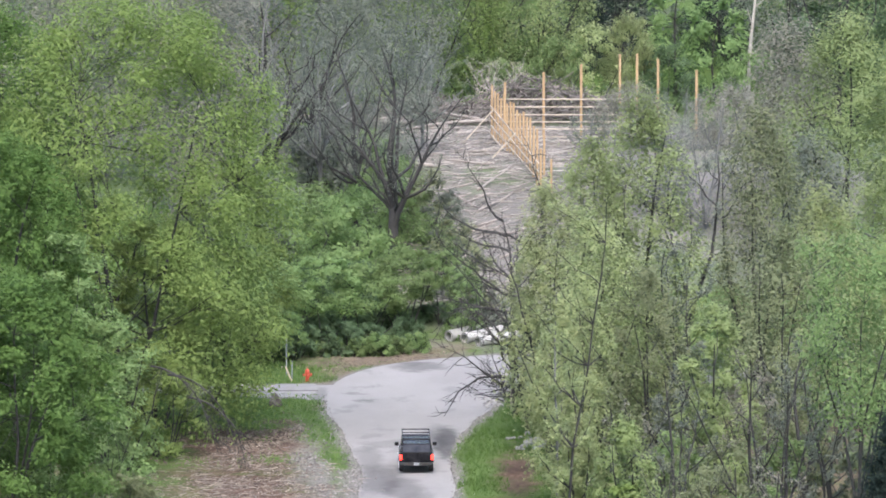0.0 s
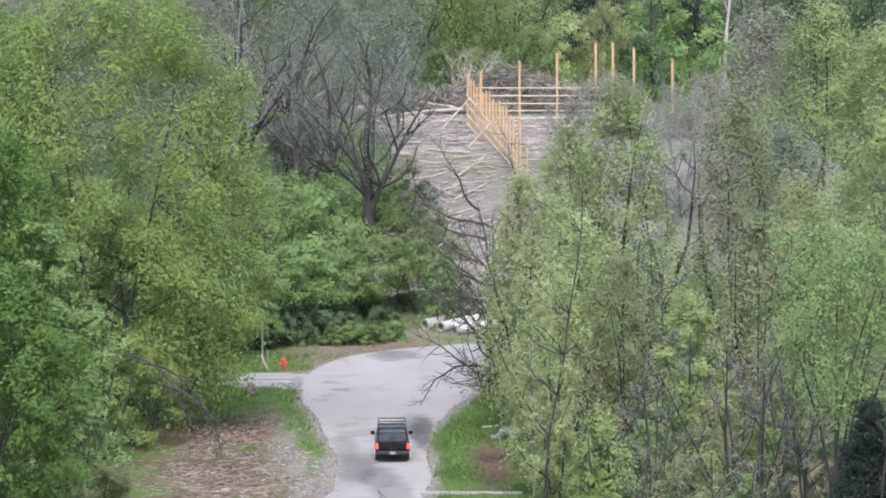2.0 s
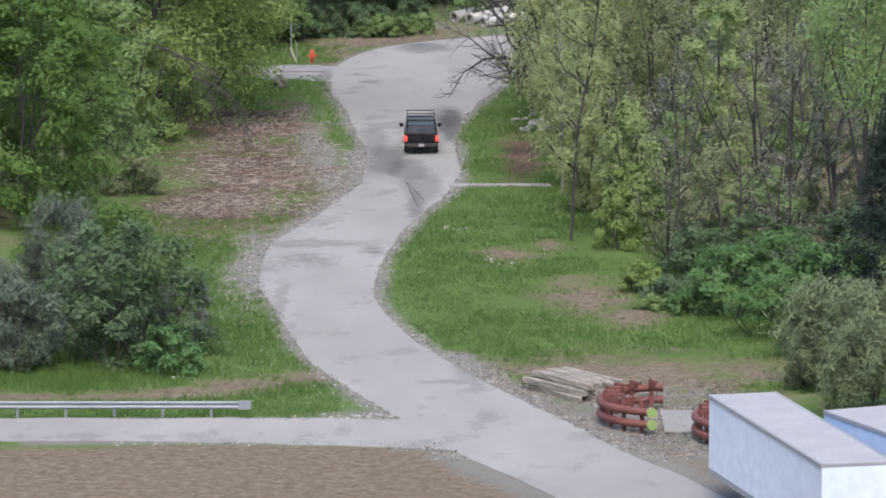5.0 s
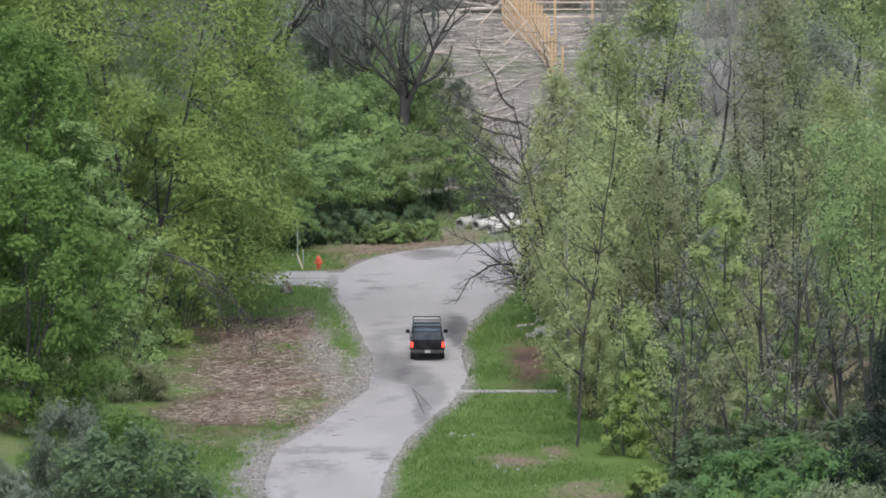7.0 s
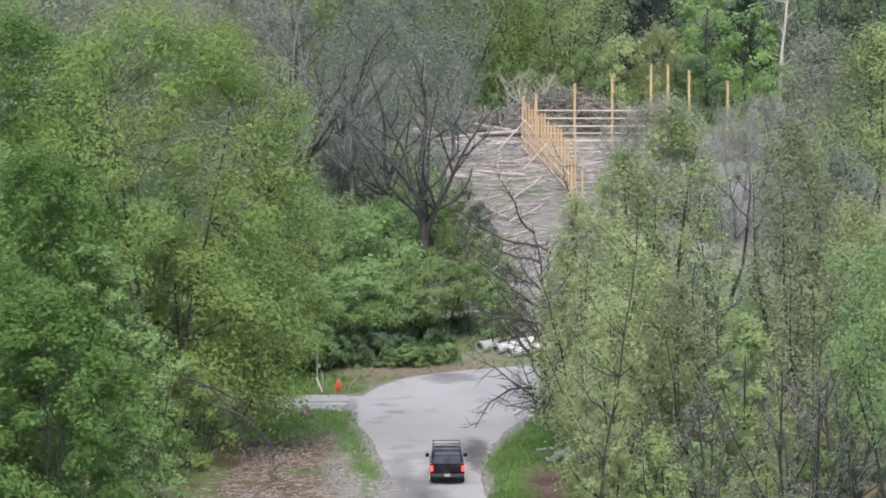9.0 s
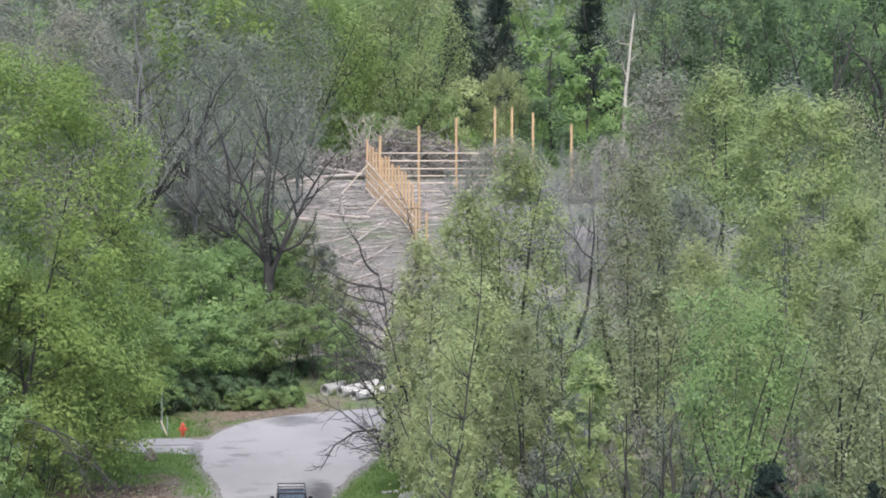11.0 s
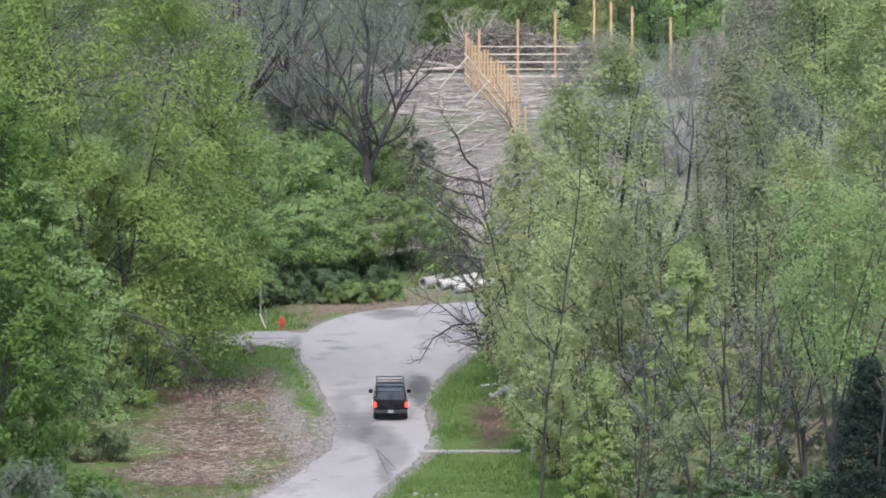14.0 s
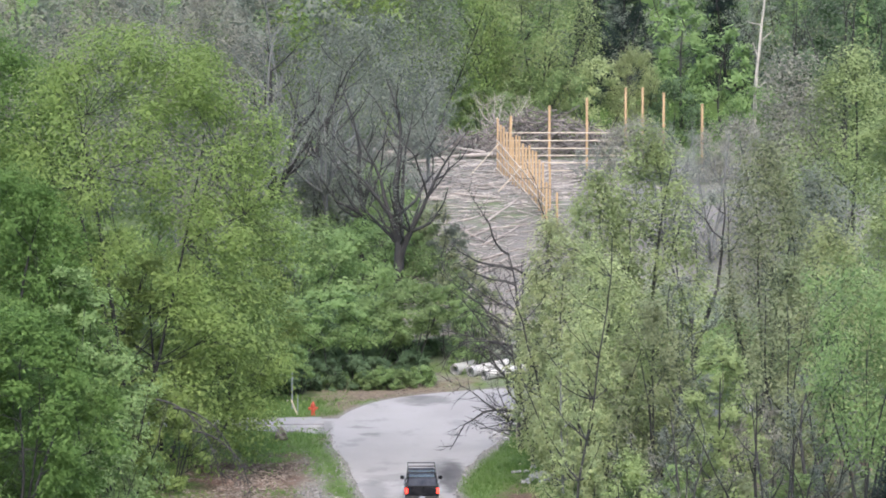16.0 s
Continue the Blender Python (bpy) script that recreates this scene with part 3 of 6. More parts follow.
def make_lobed(name, kind, leaf, bark, seed, h, r, thick=1.0):
    """One tree or shrub at the origin: stems, a limb to each leafy mass, and masses of tufts of single leaves."""
    k = LOBED[kind]
    rng = np.random.default_rng(seed)
    root = new(name)
    shrub = kind in ("bush", "arch")
    n_stem, prof = k["stems"], k["prof"]
    stems = []
    for s in range(n_stem):
        ang = 2 * math.pi * (s + rng.uniform(-0.35, 0.35)) / n_stem
        lean = k["lean"] * rng.uniform(0.5, 1.25) * (r / h) * 2
        top = h * (rng.uniform(0.6, 0.85) if shrub else 0.90 if n_stem == 1 else rng.uniform(0.74, 0.92))
        r0 = (0.0105 * h + 0.03) * thick * (0.45 if shrub else 1.0 if n_stem == 1 else rng.uniform(0.55, 0.85))
        off = (0.12 * r if shrub else 0.015 * r) * (n_stem > 1)
        low = h * k["fork"]
        line = [np.array((math.cos(ang) * off, math.sin(ang) * off, -0.25))]
        if low:
            line += bent(line[0] + np.array((0, 0, 0.25)), (rng.normal(0, 0.02), rng.normal(0, 0.02), 1), low, 2, rng, 0.02, 0.01)[:-1]
        foot = line[-1]
        line = line[:-1] + bent(foot, (math.cos(ang) * lean * 1.3, math.sin(ang) * lean * 1.3, 1), top - foot[2], 8, rng, 0.07 if k.get("lift") is None else 0.04, k.get("lift", 0.07))
        n = len(line) - 1
        rads = [r0 * (1.35 if i == 0 else 1) * (1 - 0.93 * (i / n) ** 0.85) + 0.012 for i in range(n + 1)]
        stems.append((line, rads))
        v, f = tubes([list(zip(line, rads))], 5 if shrub else 7)
        part("trunk", mesh_of("trunk", v, f, BARK[bark], True), None, root)
    n_lobe = max(10, round(k["lobes"] * min(1.8, max(0.5, r * h / (2.6 * k["usual"] ** 2)))))
    bulk = math.sqrt(r * max(h, 2 * r) / 2.6)
    n_group = 5 if shrub else 9
    lobes = []
    for i in range(n_lobe):
        u = (i + rng.uniform(0, 1)) / n_lobe
        q = u * 4
        jj = min(3, int(q))
        size = min(0.5 * r, bulk * k["lobe"]) * rng.uniform(0.65, 1.3) * (1 - 0.25 * u)
        wide = r * (prof[jj] + (prof[jj + 1] - prof[jj]) * (q - jj)) * rng.uniform(0.84, 1.08)
        ang = i * 2.399 + rng.uniform(-0.5, 0.5)
        away = max(0.02, wide - size * 0.75) * (k["hollow"] + (1 - k["hollow"]) * math.sqrt(rng.uniform(0, 1)))
        z = h * (k["clear"] + (1 - k["clear"]) * u) + (0.25 - 0.9 * u) * size * k["deep"]
        lobes.append((np.array((math.cos(ang) * away, math.sin(ang) * away, max(z, size * 0.45))), size))
    mids = np.array([c for c, _ in lobes])
    seeds = [0]
    while len(seeds) < n_group:
        seeds.append(int(np.argmax(np.min([np.linalg.norm(mids - mids[m], axis=1) for m in seeds], axis=0))))
    owner = np.argmin([np.linalg.norm(mids - mids[m], axis=1) for m in seeds], axis=0)
    spots, outs, sizes = [], [], []
    for g, first in enumerate(seeds):
        main, runs = None, []
        for i in [first] + [m for m in range(n_lobe) if owner[m] == g and m != first]:
            c, size = lobes[i]
            if main is None:
                best = None
                for line, rads in stems:
                    for j in range(1, len(line) - 1):
                        p = line[j]
                        gap = math.hypot(c[0] - p[0], c[1] - p[1])
                        off = abs((c[2] - p[2]) - k["rise"] * gap * 0.75) + 0.7 * gap + (3 * h if p[2] > c[2] + 0.1 * h else 0)
                        if best is None or off < best[0]:
                            best = (off, p, rads[j])
                _, p0, rr = best
            else:
                j = int(np.argmin([np.linalg.norm(p - c) + 0.2 * size * q for q, p in enumerate(main[:4])]))
                p0, rr = main[j], max(0.012, 0.65 * main_r * (1 - 0.15 * j))
            span = c - p0
            far = np.linalg.norm(span)
            rr = max(0.012, min(0.6 * rr, 0.012 * far + 0.012)) if main is None else rr
            mid = p0 + span * np.array((0.6, 0.6, 0.4 if k["rise"] > 0.7 else 0.62)) + rng.normal(0, 0.06, 3) * far
            run = [((1 - t) ** 2 * p0 + 2 * t * (1 - t) * mid + t * t * c) + rng.normal(0, 0.015, 3) * far * (0 < t) for t in np.linspace(0, 1, 5)]
            if main is None:
                main, main_r = run, rr
            runs.append([(p, rr * (1 - 0.8 * m / 4) + 0.005) for m, p in enumerate(run)])
            way = c - np.array((0, 0, h * (k["clear"] + 0.35 * (1 - k["clear"]))))
            way /= np.linalg.norm(way) + 1e-9
            for m in range(k["tufts"]):
                d = rng.normal(0, 1, 3) + 0.75 * way + np.array((0, 0, 0.35))
                d /= np.linalg.norm(d) + 1e-9
                tip = c + d * np.array((1, 1, k["deep"])) * size * rng.uniform(0.55, 1.0)
                if m % 4 == 0:
                    runs.append([(run[3], 0.4 * rr + 0.004), (tip, 0.004)])
                spots.append(tip)
                outs.append(d)
                sizes.append(size)
        v, f = tubes(runs, 4)
        part("limb", mesh_of("limb", v, f, BARK[bark]), None, root)
    full = rng.uniform(0.45, 1.55, len(spots)) * k["leaves"]
    pick = np.repeat(np.arange(len(spots)), full.astype(int))
    spots, outs, sizes = np.array(spots)[pick], np.array(outs)[pick], np.array(sizes)[pick][:, None]
    c = spots + rng.normal(0, 1, spots.shape) * sizes * k["soft"] * np.array((1, 1, k["tall"]))
    face = outs * 0.8 + np.array((0, 0, 0.5)) + rng.normal(0, 0.24, c.shape)
    along = rng.normal(0, 1, c.shape) + np.array((0, 0, 0.9 * (k["tall"] > 1.2)))
    blades(root, c, face, along, k["size"] * min(1.0, math.sqrt(r / 2.4)) * rng.uniform(0.5, 1.4, (len(c), 1)), 0.45, LEAF[leaf])
    return root


GROWN = {
    # stems, fork (share of the height where they part), lean; limbs; boughs on each limb; leafy twigs on each bough; leaves on each twig;
    # reach of a bough; flat: how level the sprays lie; rise: how steeply limbs climb; drawn: share of twigs that show as wood
    "slender": dict(stems=1, fork=0.0, lean=0.0, clear=0.22, prof=(0.60, 1.0, 0.95, 0.74, 0.32), limbs=34, boughs=9, twigs=4, leaves=5, size=0.14, reach=0.26, flat=0.9, rise=1.2, drawn=0.2, usual=3.2),
    "sparse": dict(stems=4, fork=0.26, lean=0.40, clear=0.40, prof=(0.50, 0.85, 1.0, 0.92, 0.50), limbs=22, boughs=9, twigs=5, leaves=4, size=0.11, reach=0.25, flat=0.9, rise=1.5, drawn=0.35, stout=2.1, crook=0.13, usual=5.2),
    "bare": dict(stems=3, fork=0.08, lean=0.36, clear=0.12, prof=(0.60, 0.95, 1.0, 0.8, 0.45), limbs=26, boughs=8, twigs=4, leaves=3, size=0.11, reach=0.26, flat=0.9, rise=1.5, drawn=0.7, usual=4.4),
}


def make_grown(name, kind, leaf, bark, seed, h, r, thick=1.0):
    """One tree at the origin that branches three times: forked stems, climbing limbs, boughs along them, and leafy twigs along those."""
    k = GROWN[kind]
    rng = np.random.default_rng(seed)
    root = new(name)
    n_stem, fork, prof = k["stems"], k["fork"], k["prof"]
    stems = []
    for s in range(n_stem):
        ang = 2 * math.pi * (s + rng.uniform(-0.35, 0.35)) / n_stem
        lean = k["lean"] * rng.uniform(0.5, 1.25) * (r / h) * 2
        top = h * (0.95 if s == 0 or n_stem == 1 else rng.uniform(0.78, 0.96))
        r0 = (0.0105 * h + 0.03) * thick * (1.0 if s == 0 else rng.uniform(0.6, 0.85))
        if s == 0:
            way0 = (rng.normal(0, 0.03), rng.normal(0, 0.03), 1)
            base = bent((0, 0, -0.25), way0, h * 0.10 * max(1, 10 * fork) if fork else h * 0.1, 3, rng, 0.03, 0.01)
            rads = [r0 * (1.4, 1.05, 1.0, 0.95)[i] for i in range(4)]
            upper = bent(base[-1], (math.cos(ang) * lean * 0.6, math.sin(ang) * lean * 0.6, 1), top - base[-1][2], 8, rng, k.get("crook", 0.06), 0.05)
            line = base[:-1] + upper
            rads = rads[:3] + [r0 * 0.95 * (1 - 0.93 * (i / 8) ** 0.85) + 0.012 for i in range(9)]
            foot, trunk = len(base) - 1, line
        else:
            start = trunk[max(1, foot - int(rng.integers(0, 2)))]
            line = bent(start, (math.cos(ang) * lean * 1.5, math.sin(ang) * lean * 1.5, 1), top - start[2], 8, rng, k.get("crook", 0.08), 0.09)
            rads = [r0 * 0.8 * (1 - 0.93 * (i / 8) ** 0.85) + 0.012 for i in range(9)]
        stems.append((np.array(line), rads))
        v, f = tubes([list(zip(line, rads))], 7)
        part("trunk", mesh_of("trunk", v, f, BARK[bark], True), None, root)
    n_limb = max(8, round(k["limbs"] * min(1.5, max(0.6, (r / k["usual"]) ** 1.1))))
    groups = []
    starts, ends, outs = [], [], []
    for i in range(n_limb):
        u = (i + rng.uniform(0, 1)) / n_limb
        q = u * 4
        jj = min(3, int(q))
        wide = r * (prof[jj] + (prof[jj + 1] - prof[jj]) * (q - jj)) * rng.uniform(0.62, 1.0)
        ang = i * 2.399 + rng.uniform(-0.5, 0.5)
        z = h * (k["clear"] + (0.97 - k["clear"]) * u)
        end = np.array((math.cos(ang) * wide, math.sin(ang) * wide, z))
        best = None
        for line, rads in stems:
            for j in range(2, len(line) - 1):
                p = line[j]
                away = math.hypot(end[0] - p[0], end[1] - p[1])
                off = abs((end[2] - p[2]) - k["rise"] * away * 0.75) + 0.7 * away + (3 * h if p[2] > end[2] + k.get('droop', 0) * h + 0.1 else 0)
                if best is None or off < best[0]:
                    best = (off, p, rads[j])
        _, p0, rr = best
        span = end - p0
        far = np.linalg.norm(span)
        rr = max(0.014, min(0.7 * rr, (0.011 * far + 0.012) * k.get("stout", 1.0)))
        mid = p0 + span * np.array((0.62, 0.62, 0.38 if k["rise"] > 0.7 else 0.6)) + rng.normal(0, 0.07 if "crook" not in k else 0.12, 3) * far
        n = 5
        run = [((1 - t) ** 2 * p0 + 2 * t * (1 - t) * mid + t * t * end) + rng.normal(0, 0.018, 3) * far * (0 < t) for t in np.linspace(0, 1, n + 1)]
        rads = [rr * (1 - 0.82 * m / n) + 0.005 for m in range(n + 1)]
        wood = [(5, list(zip(run, rads)))]
        groups.append(wood)
        for b in range(k["boughs"]):
            t = 0.22 + 0.78 * (b + rng.uniform(0.2, 1)) / k["boughs"]
            m = min(n - 1, int(t * n))
            b0 = run[m] + (run[m + 1] - run[m]) * (t * n - m)
            along = run[m + 1] - run[m]
            along = along / (np.linalg.norm(along) + 1e-9)
            side = rng.normal(0, 1, 3)
            side[2] *= k["flat"]
            side /= np.linalg.norm(side) + 1e-9
            way = along * 0.75 + side * 0.8 + np.array((0, 0, 0.28 * k["rise"]))
            way /= np.linalg.norm(way)
            reach = r * k["reach"] * (1.15 - 0.5 * t) * rng.uniform(0.6, 1.2)
            knee = b0 + way * reach * 0.5 + rng.normal(0, 0.06, 3) * reach
            b1 = b0 + way * reach + np.array((0, 0, 0.10 * k["rise"] - 0.06)) * reach
            if k["drawn"] > 0.5 or b % 3 < (2 if k["drawn"] else 1):
                wood.append((3, [(b0, 0.42 * rads[m] + 0.003), (knee, 0.26 * rads[m] + 0.003), (b1, 0.004)]))
            for w in range(k["twigs"]):
                s = rng.uniform(0.15, 1.0)
                w0 = b0 + (knee - b0) * 2 * s if s < 0.5 else knee + (b1 - knee) * (2 * s - 1)
                out = way * 0.7 + rng.normal(0, 0.75, 3) * np.array((1, 1, k["flat"]))
                out /= np.linalg.norm(out) + 1e-9
                w1 = w0 + out * reach * rng.uniform(0.3, 0.6)
                if rng.uniform() < k["drawn"]:
                    wood.append((3, [(w0, 0.011), (w1, 0.004)]))
                starts.append(w0)
                ends.append(w1)
                outs.append(out)
    for g in groups:
        verts, faces = [], []
        for sides in (5, 3):
            v, f = tubes([q for n, q in g if n == sides], sides)
            n0 = len(verts)
            verts += v
            faces += [tuple(a + n0 for a in q) for q in f]
        part("limb", mesh_of("limb", verts, faces, BARK[bark]), None, root)
    n = k["leaves"]
    starts, ends, outs = (np.repeat(np.array(q), n, 0) for q in (starts, ends, outs))
    c = starts + (ends - starts) * rng.uniform(0.1, 1.15, (len(starts), 1))
    c = c + rng.normal(0, 1, c.shape) * np.linalg.norm(ends - starts, axis=1)[:, None] * np.array((0.38, 0.38, 0.38 * k["flat"]))
    size = k["size"] * rng.uniform(0.55, 1.4, (len(c), 1))
    face = outs * 0.3 + np.array((0, 0, 0.75)) + rng.normal(0, 0.5, c.shape)
    blades(root, c, face, rng.normal(0, 1, c.shape), size, 0.45, LEAF[leaf])
    return root


def blades(root, c, face, a, size, wide, mat):
    """A crown of single leaves: at c, facing along face, drawn out along a."""
    face = face / (np.linalg.norm(face, axis=1)[:, None] + 1e-9)
    a = a - face * np.sum(a * face, axis=1)[:, None]
    a /= np.linalg.norm(a, axis=1)[:, None] + 1e-9
    b = np.cross(a, face)
    keep = c[:, 2] > 0.1
    c, a, b, size = c[keep], a[keep], b[keep], size[keep]
    tri = np.stack([c - a * size * 0.6 + b * size * wide * 0.6, c - a * size * 0.3 - b * size * wide, c + a * size * 0.75], 1).reshape(-1, 3)
    me = bpy.data.meshes.new("crown")
    m = len(c)
    me.vertices.add(3 * m)
    me.vertices.foreach_set("co", tri.astype(np.float32).ravel())
    me.loops.add(3 * m)
    me.loops.foreach_set("vertex_index", np.arange(3 * m, dtype=np.int32))
    me.polygons.add(m)
    me.polygons.foreach_set("loop_start", np.arange(0, 3 * m, 3, dtype=np.int32))
    me.update(calc_edges=True)
    me.materials.append(mat)
    part("crown", me, None, root)


MADE = {}


def plant(name, x, y, h, r, kind, leaf, bark, label, variant=0, group="", thick=1.0):
    """Stands a tree or shrub on the land; alike ones share their meshes, turned and stretched."""
    key = (kind, leaf, bark, variant, name, round(1.6 * math.log(h / r)), round(2.5 * math.log(r)))
    rng = random.Random(hash((round(x * 10), round(y * 10))) % 99991)
    at = Matrix.Translation((x, y, ground_z(x, y) - 0.15)) @ Matrix.Rotation(rng.uniform(0, 6.28), 4, "Z")
    if key not in MADE:
        root = (make_lobed if kind in LOBED else make_grown if kind in GROWN else make_plant)(name, kind, leaf, bark, 100 + 17 * len(MADE), h, r, thick)
        root.matrix_basis = at
        MADE[key] = (root, h, r)
        root["label"] = label
        return tagged(root, label, "tree" if "tree" in name else "shrub", group)
    first, h0, r0 = MADE[key]
    ob = copy_thing(first, at)
    ob.matrix_basis = at @ Matrix.Diagonal((r / r0, r / r0, h / h0, 1))
    return tagged(ob, label, group=group)


def tree(x, y, h, r, kind, leaf, bark="grey", label="", variant=0, thick=1.0):
    words = {"yellow": "yellow-green", "lime": "bright lime green", "olive": "olive green", "spring": "light spring green", "fresh": "fresh green", "pale": "pale green", "grey": "grey-green", "tan": "tan budding",
             "dark": "dark green", "needle": "dark needled", "lush": "bright green", "deep": "rich green", "silver": "silvery"}[leaf]
    text = label or {"sparse": f"half-bare tree with thin {words} spring leaves and dark limbs", "bare": "leafless grey-brown sapling thicket tree", "dead": "leafless dead tree with dark crooked limbs",
                     "cone": "dark green conical cedar tree", "vase": f"vase-shaped tree with {words} new leaves"}.get(kind, f"tall tree with {words} spring leaves on the valley side")
    return plant("conifer_tree" if kind == "cone" else "tree", x, y, h, r, kind, leaf, bark, text, variant, "woodland trees", thick)


def bush(x, y, h, r, leaf, kind="bush", bark="dark", label="", variant=0):
    words = {"yellow": "yellow-green", "lime": "bright lime green", "olive": "olive green", "spring": "light spring green", "fresh": "fresh green", "pale": "pale green", "grey": "grey-green", "tan": "tan budding",
             "dark": "dark green", "lush": "bright green", "deep": "rich green", "emerald": "emerald green", "silver": "silvery grey-green", "sage": "feathery sage green"}[leaf]
    return plant("shrub", x, y, h, r, kind, leaf, bark, label or f"dense {words} shrub at the edge of the wood", variant, "undergrowth shrubs")


# west side of the road
tree(-17.13, 300.00, 24.47, 9.7, "round", "yellow", "dark", "very large spreading tree with yellow-green spring leaves", 0)
tree(-13.33, 332.00, 13.11, 5.2, "canopy", "yellow", "dark", "", 0)
tree(-27.55, 308.00, 23.03, 8.0, "round", "deep", "dark", "", 1)
tree(-23.41, 292.00, 16.41, 4.0, "oval", "deep", "dark", "", 5)
tree(-20.25, 256.00, 12.72, 5.1, "round", "deep", "dark", "dense rich green tree beside the road", 3)
tree(-22.88, 262.00, 13.31, 5.0, "oval", "deep", "dark", "", 0)
tree(-21.50, 287.00, 16.25, 3.8, "oval", "deep", "dark", "", 1)
tree(-23.37, 285.00, 16.53, 5.6, "oval", "deep", "dark", "", 0)
tree(-19.64, 312.00, 12.39, 5.0, "canopy", "yellow", "dark", "", 0)
tree(-16.07, 304.00, 11.93, 3.6, "canopy", "yellow", "dark", "", 0)
bush(-11.61, 333.00, 2.64, 1.9, "yellow", "arch")
bush(-9.93, 336.00, 1.96, 1.7, "dark", "arch")
bush(-13.64, 331.00, 3.38, 2.0, "yellow", "arch")
tree(-19.48, 284.00, 12.62, 2.8, "canopy", "fresh", "dark", "", 3)
tree(-21.86, 280.00, 10.53, 3.5, "canopy", "deep", "dark", "", 4)
bush(-16.88, 283.00, 8.66, 2.5, "fresh", "bush", variant=4)
bush(-14.89, 290.00, 6.39, 2.4, "yellow", "bush", variant=4)
bush(-17.28, 270.00, 5.01, 3.2, "fresh")
bush(-15.60, 268.00, 2.1, 1.7, "olive", variant=1)
bush(-14.39, 223.00, 5.30, 3.2, "dark", "bush", "dark", variant=2)
bush(-12.51, 221.00, 5.72, 3.4, "dark", "bush", "dark", "big spreading green shrub standing in the grass", 2)
bush(-11.13, 217.00, 2.0, 1.7, "emerald", variant=2)
bush(-13.4, 218.6, 3.4, 2.3, "dark", variant=2)
bush(-13.63, 226.00, 5.83, 2.6, "deep", variant=2)
bush(-11.11, 225.00, 2.82, 1.7, "grey", label="grey-green shrub beside the lane", variant=2)
bush(-16.23, 229.00, 5.76, 2.9, "silver", "plume")
bush(-17.42, 218.00, 3.81, 2.4, "silver", "plume", variant=1)
bush(-19.25, 226.00, 3.64, 2.4, "silver", "plume")
bush(-19.59, 219.00, 3.77, 2.6, "silver", "plume", variant=1)

# thicket behind the junction
bush(-8.69, 366.00, 3.96, 3.6, "fresh")
bush(-5.55, 364.00, 4.24, 3.6, "lush", variant=2)
bush(-3.67, 368.00, 4.08, 3.2, "fresh", variant=1)
bush(-1.71, 366.00, 3.19, 2.8, "lush")
bush(-11.07, 368.00, 4.46, 4.0, "fresh", variant=1)
bush(-7.33, 376.00, 4.07, 4.0, "grey")
bush(-4.23, 384.00, 3.22, 3.6, "grey")
bush(-9.66, 344.00, 4.92, 2.9, "lush", "arch")
bush(-7.15, 345.00, 5.37, 3.2, "lush", "arch", variant=1)
bush(-4.44, 346.00, 4.79, 3.1, "lush", "arch")
bush(-2.08, 347.00, 5.65, 2.9, "fresh", "arch", variant=1)
bush(0.29, 349.00, 4.85, 2.6, "lush", "arch")
bush(-11.44, 343.00, 3.84, 2.5, "fresh", "arch", variant=1)
bush(-9.19, 336.00, 3.25, 1.2, "lush", "arch", variant=3)
# low dark-leaved fillers: their colour deepens the shade beneath the arching shrubs
bush(-8.29, 347.00, 0.93, 2.6, "dark", "bush")
bush(-5.38, 348.00, 0.85, 2.6, "dark", "bush", variant=1)
bush(-2.64, 349.00, 0.95, 2.4, "dark", "bush")
bush(-0.26, 350.00, 1.04, 2.0, "dark", "bush", variant=1)
bush(-10.96, 345.00, 1.04, 2.2, "dark", "bush")
bush(1.23, 354.00, 5.44, 2.3, "olive", "bush", variant=1)
bush(2.85, 347.00, 5.91, 1.6, "olive", "bush")
bush(1.92, 345.00, 4.72, 1.7, "fresh", "bush", variant=1)
bush(3.75, 346.00, 2.84, 1.1, "grey", "bush")
bush(0.68, 362.00, 4.91, 1.9, "grey", "bush", variant=1)
bush(-0.46, 366.00, 4.73, 2.1, "olive", "bush")
# front row added in dark leaf colour, standing in for the thicket's shadowed hollow
bush(-10.81, 338.00, 2.06, 1.6, "dark", "bush")
bush(-8.96, 338.00, 1.71, 1.4, "dark", "bush", variant=1)
bush(-7.56, 339.00, 2.06, 1.6, "dark", "bush")
bush(-5.72, 340.00, 2.14, 1.6, "dark", "bush", variant=1)
bush(-4.20, 341.00, 1.85, 1.4, "dark", "bush")
bush(-1.88, 343.00, 1.85, 1.4, "dark", "bush", variant=1)
bush(-4.71, 339.00, 1.34, 1.1, "fresh", "bush", variant=3)
bush(-3.71, 339.00, 1.49, 1.2, "lush", "bush", variant=3)
bush(-2.58, 340.00, 1.21, 1.1, "fresh", "bush", variant=3)
bush(-1.33, 341.00, 1.34, 1.1, "fresh", "bush", variant=3)
bush(-21.21, 262.00, 3.81, 3.2, "fresh")
bush(-18.97, 258.00, 3.28, 2.6, "fresh", variant=1)
bush(-13.13, 350.00, 6.07, 4.0, "fresh", variant=1)
bush(-9.20, 356.00, 6.51, 4.0, "fresh", variant=1)
bush(-6.22, 358.00, 5.11, 4.0, "lush")
bush(-12.43, 362.00, 6.06, 4.2, "grey")
bush(-0.53, 360.00, 3.68, 3.0, "fresh")
tree(-3.01, 360.00, 16.18, 5.6, "sparse", "grey", "dark", "dark forked tree with thin grey-green spring twigs", 0, 1.8)
tree(-5.62, 368.00, 13.36, 4.6, "sparse", "grey", "dark", "", 1)
tree(-8.08, 374.00, 12.45, 5.0, "sparse", "grey", "grey", "", 1)
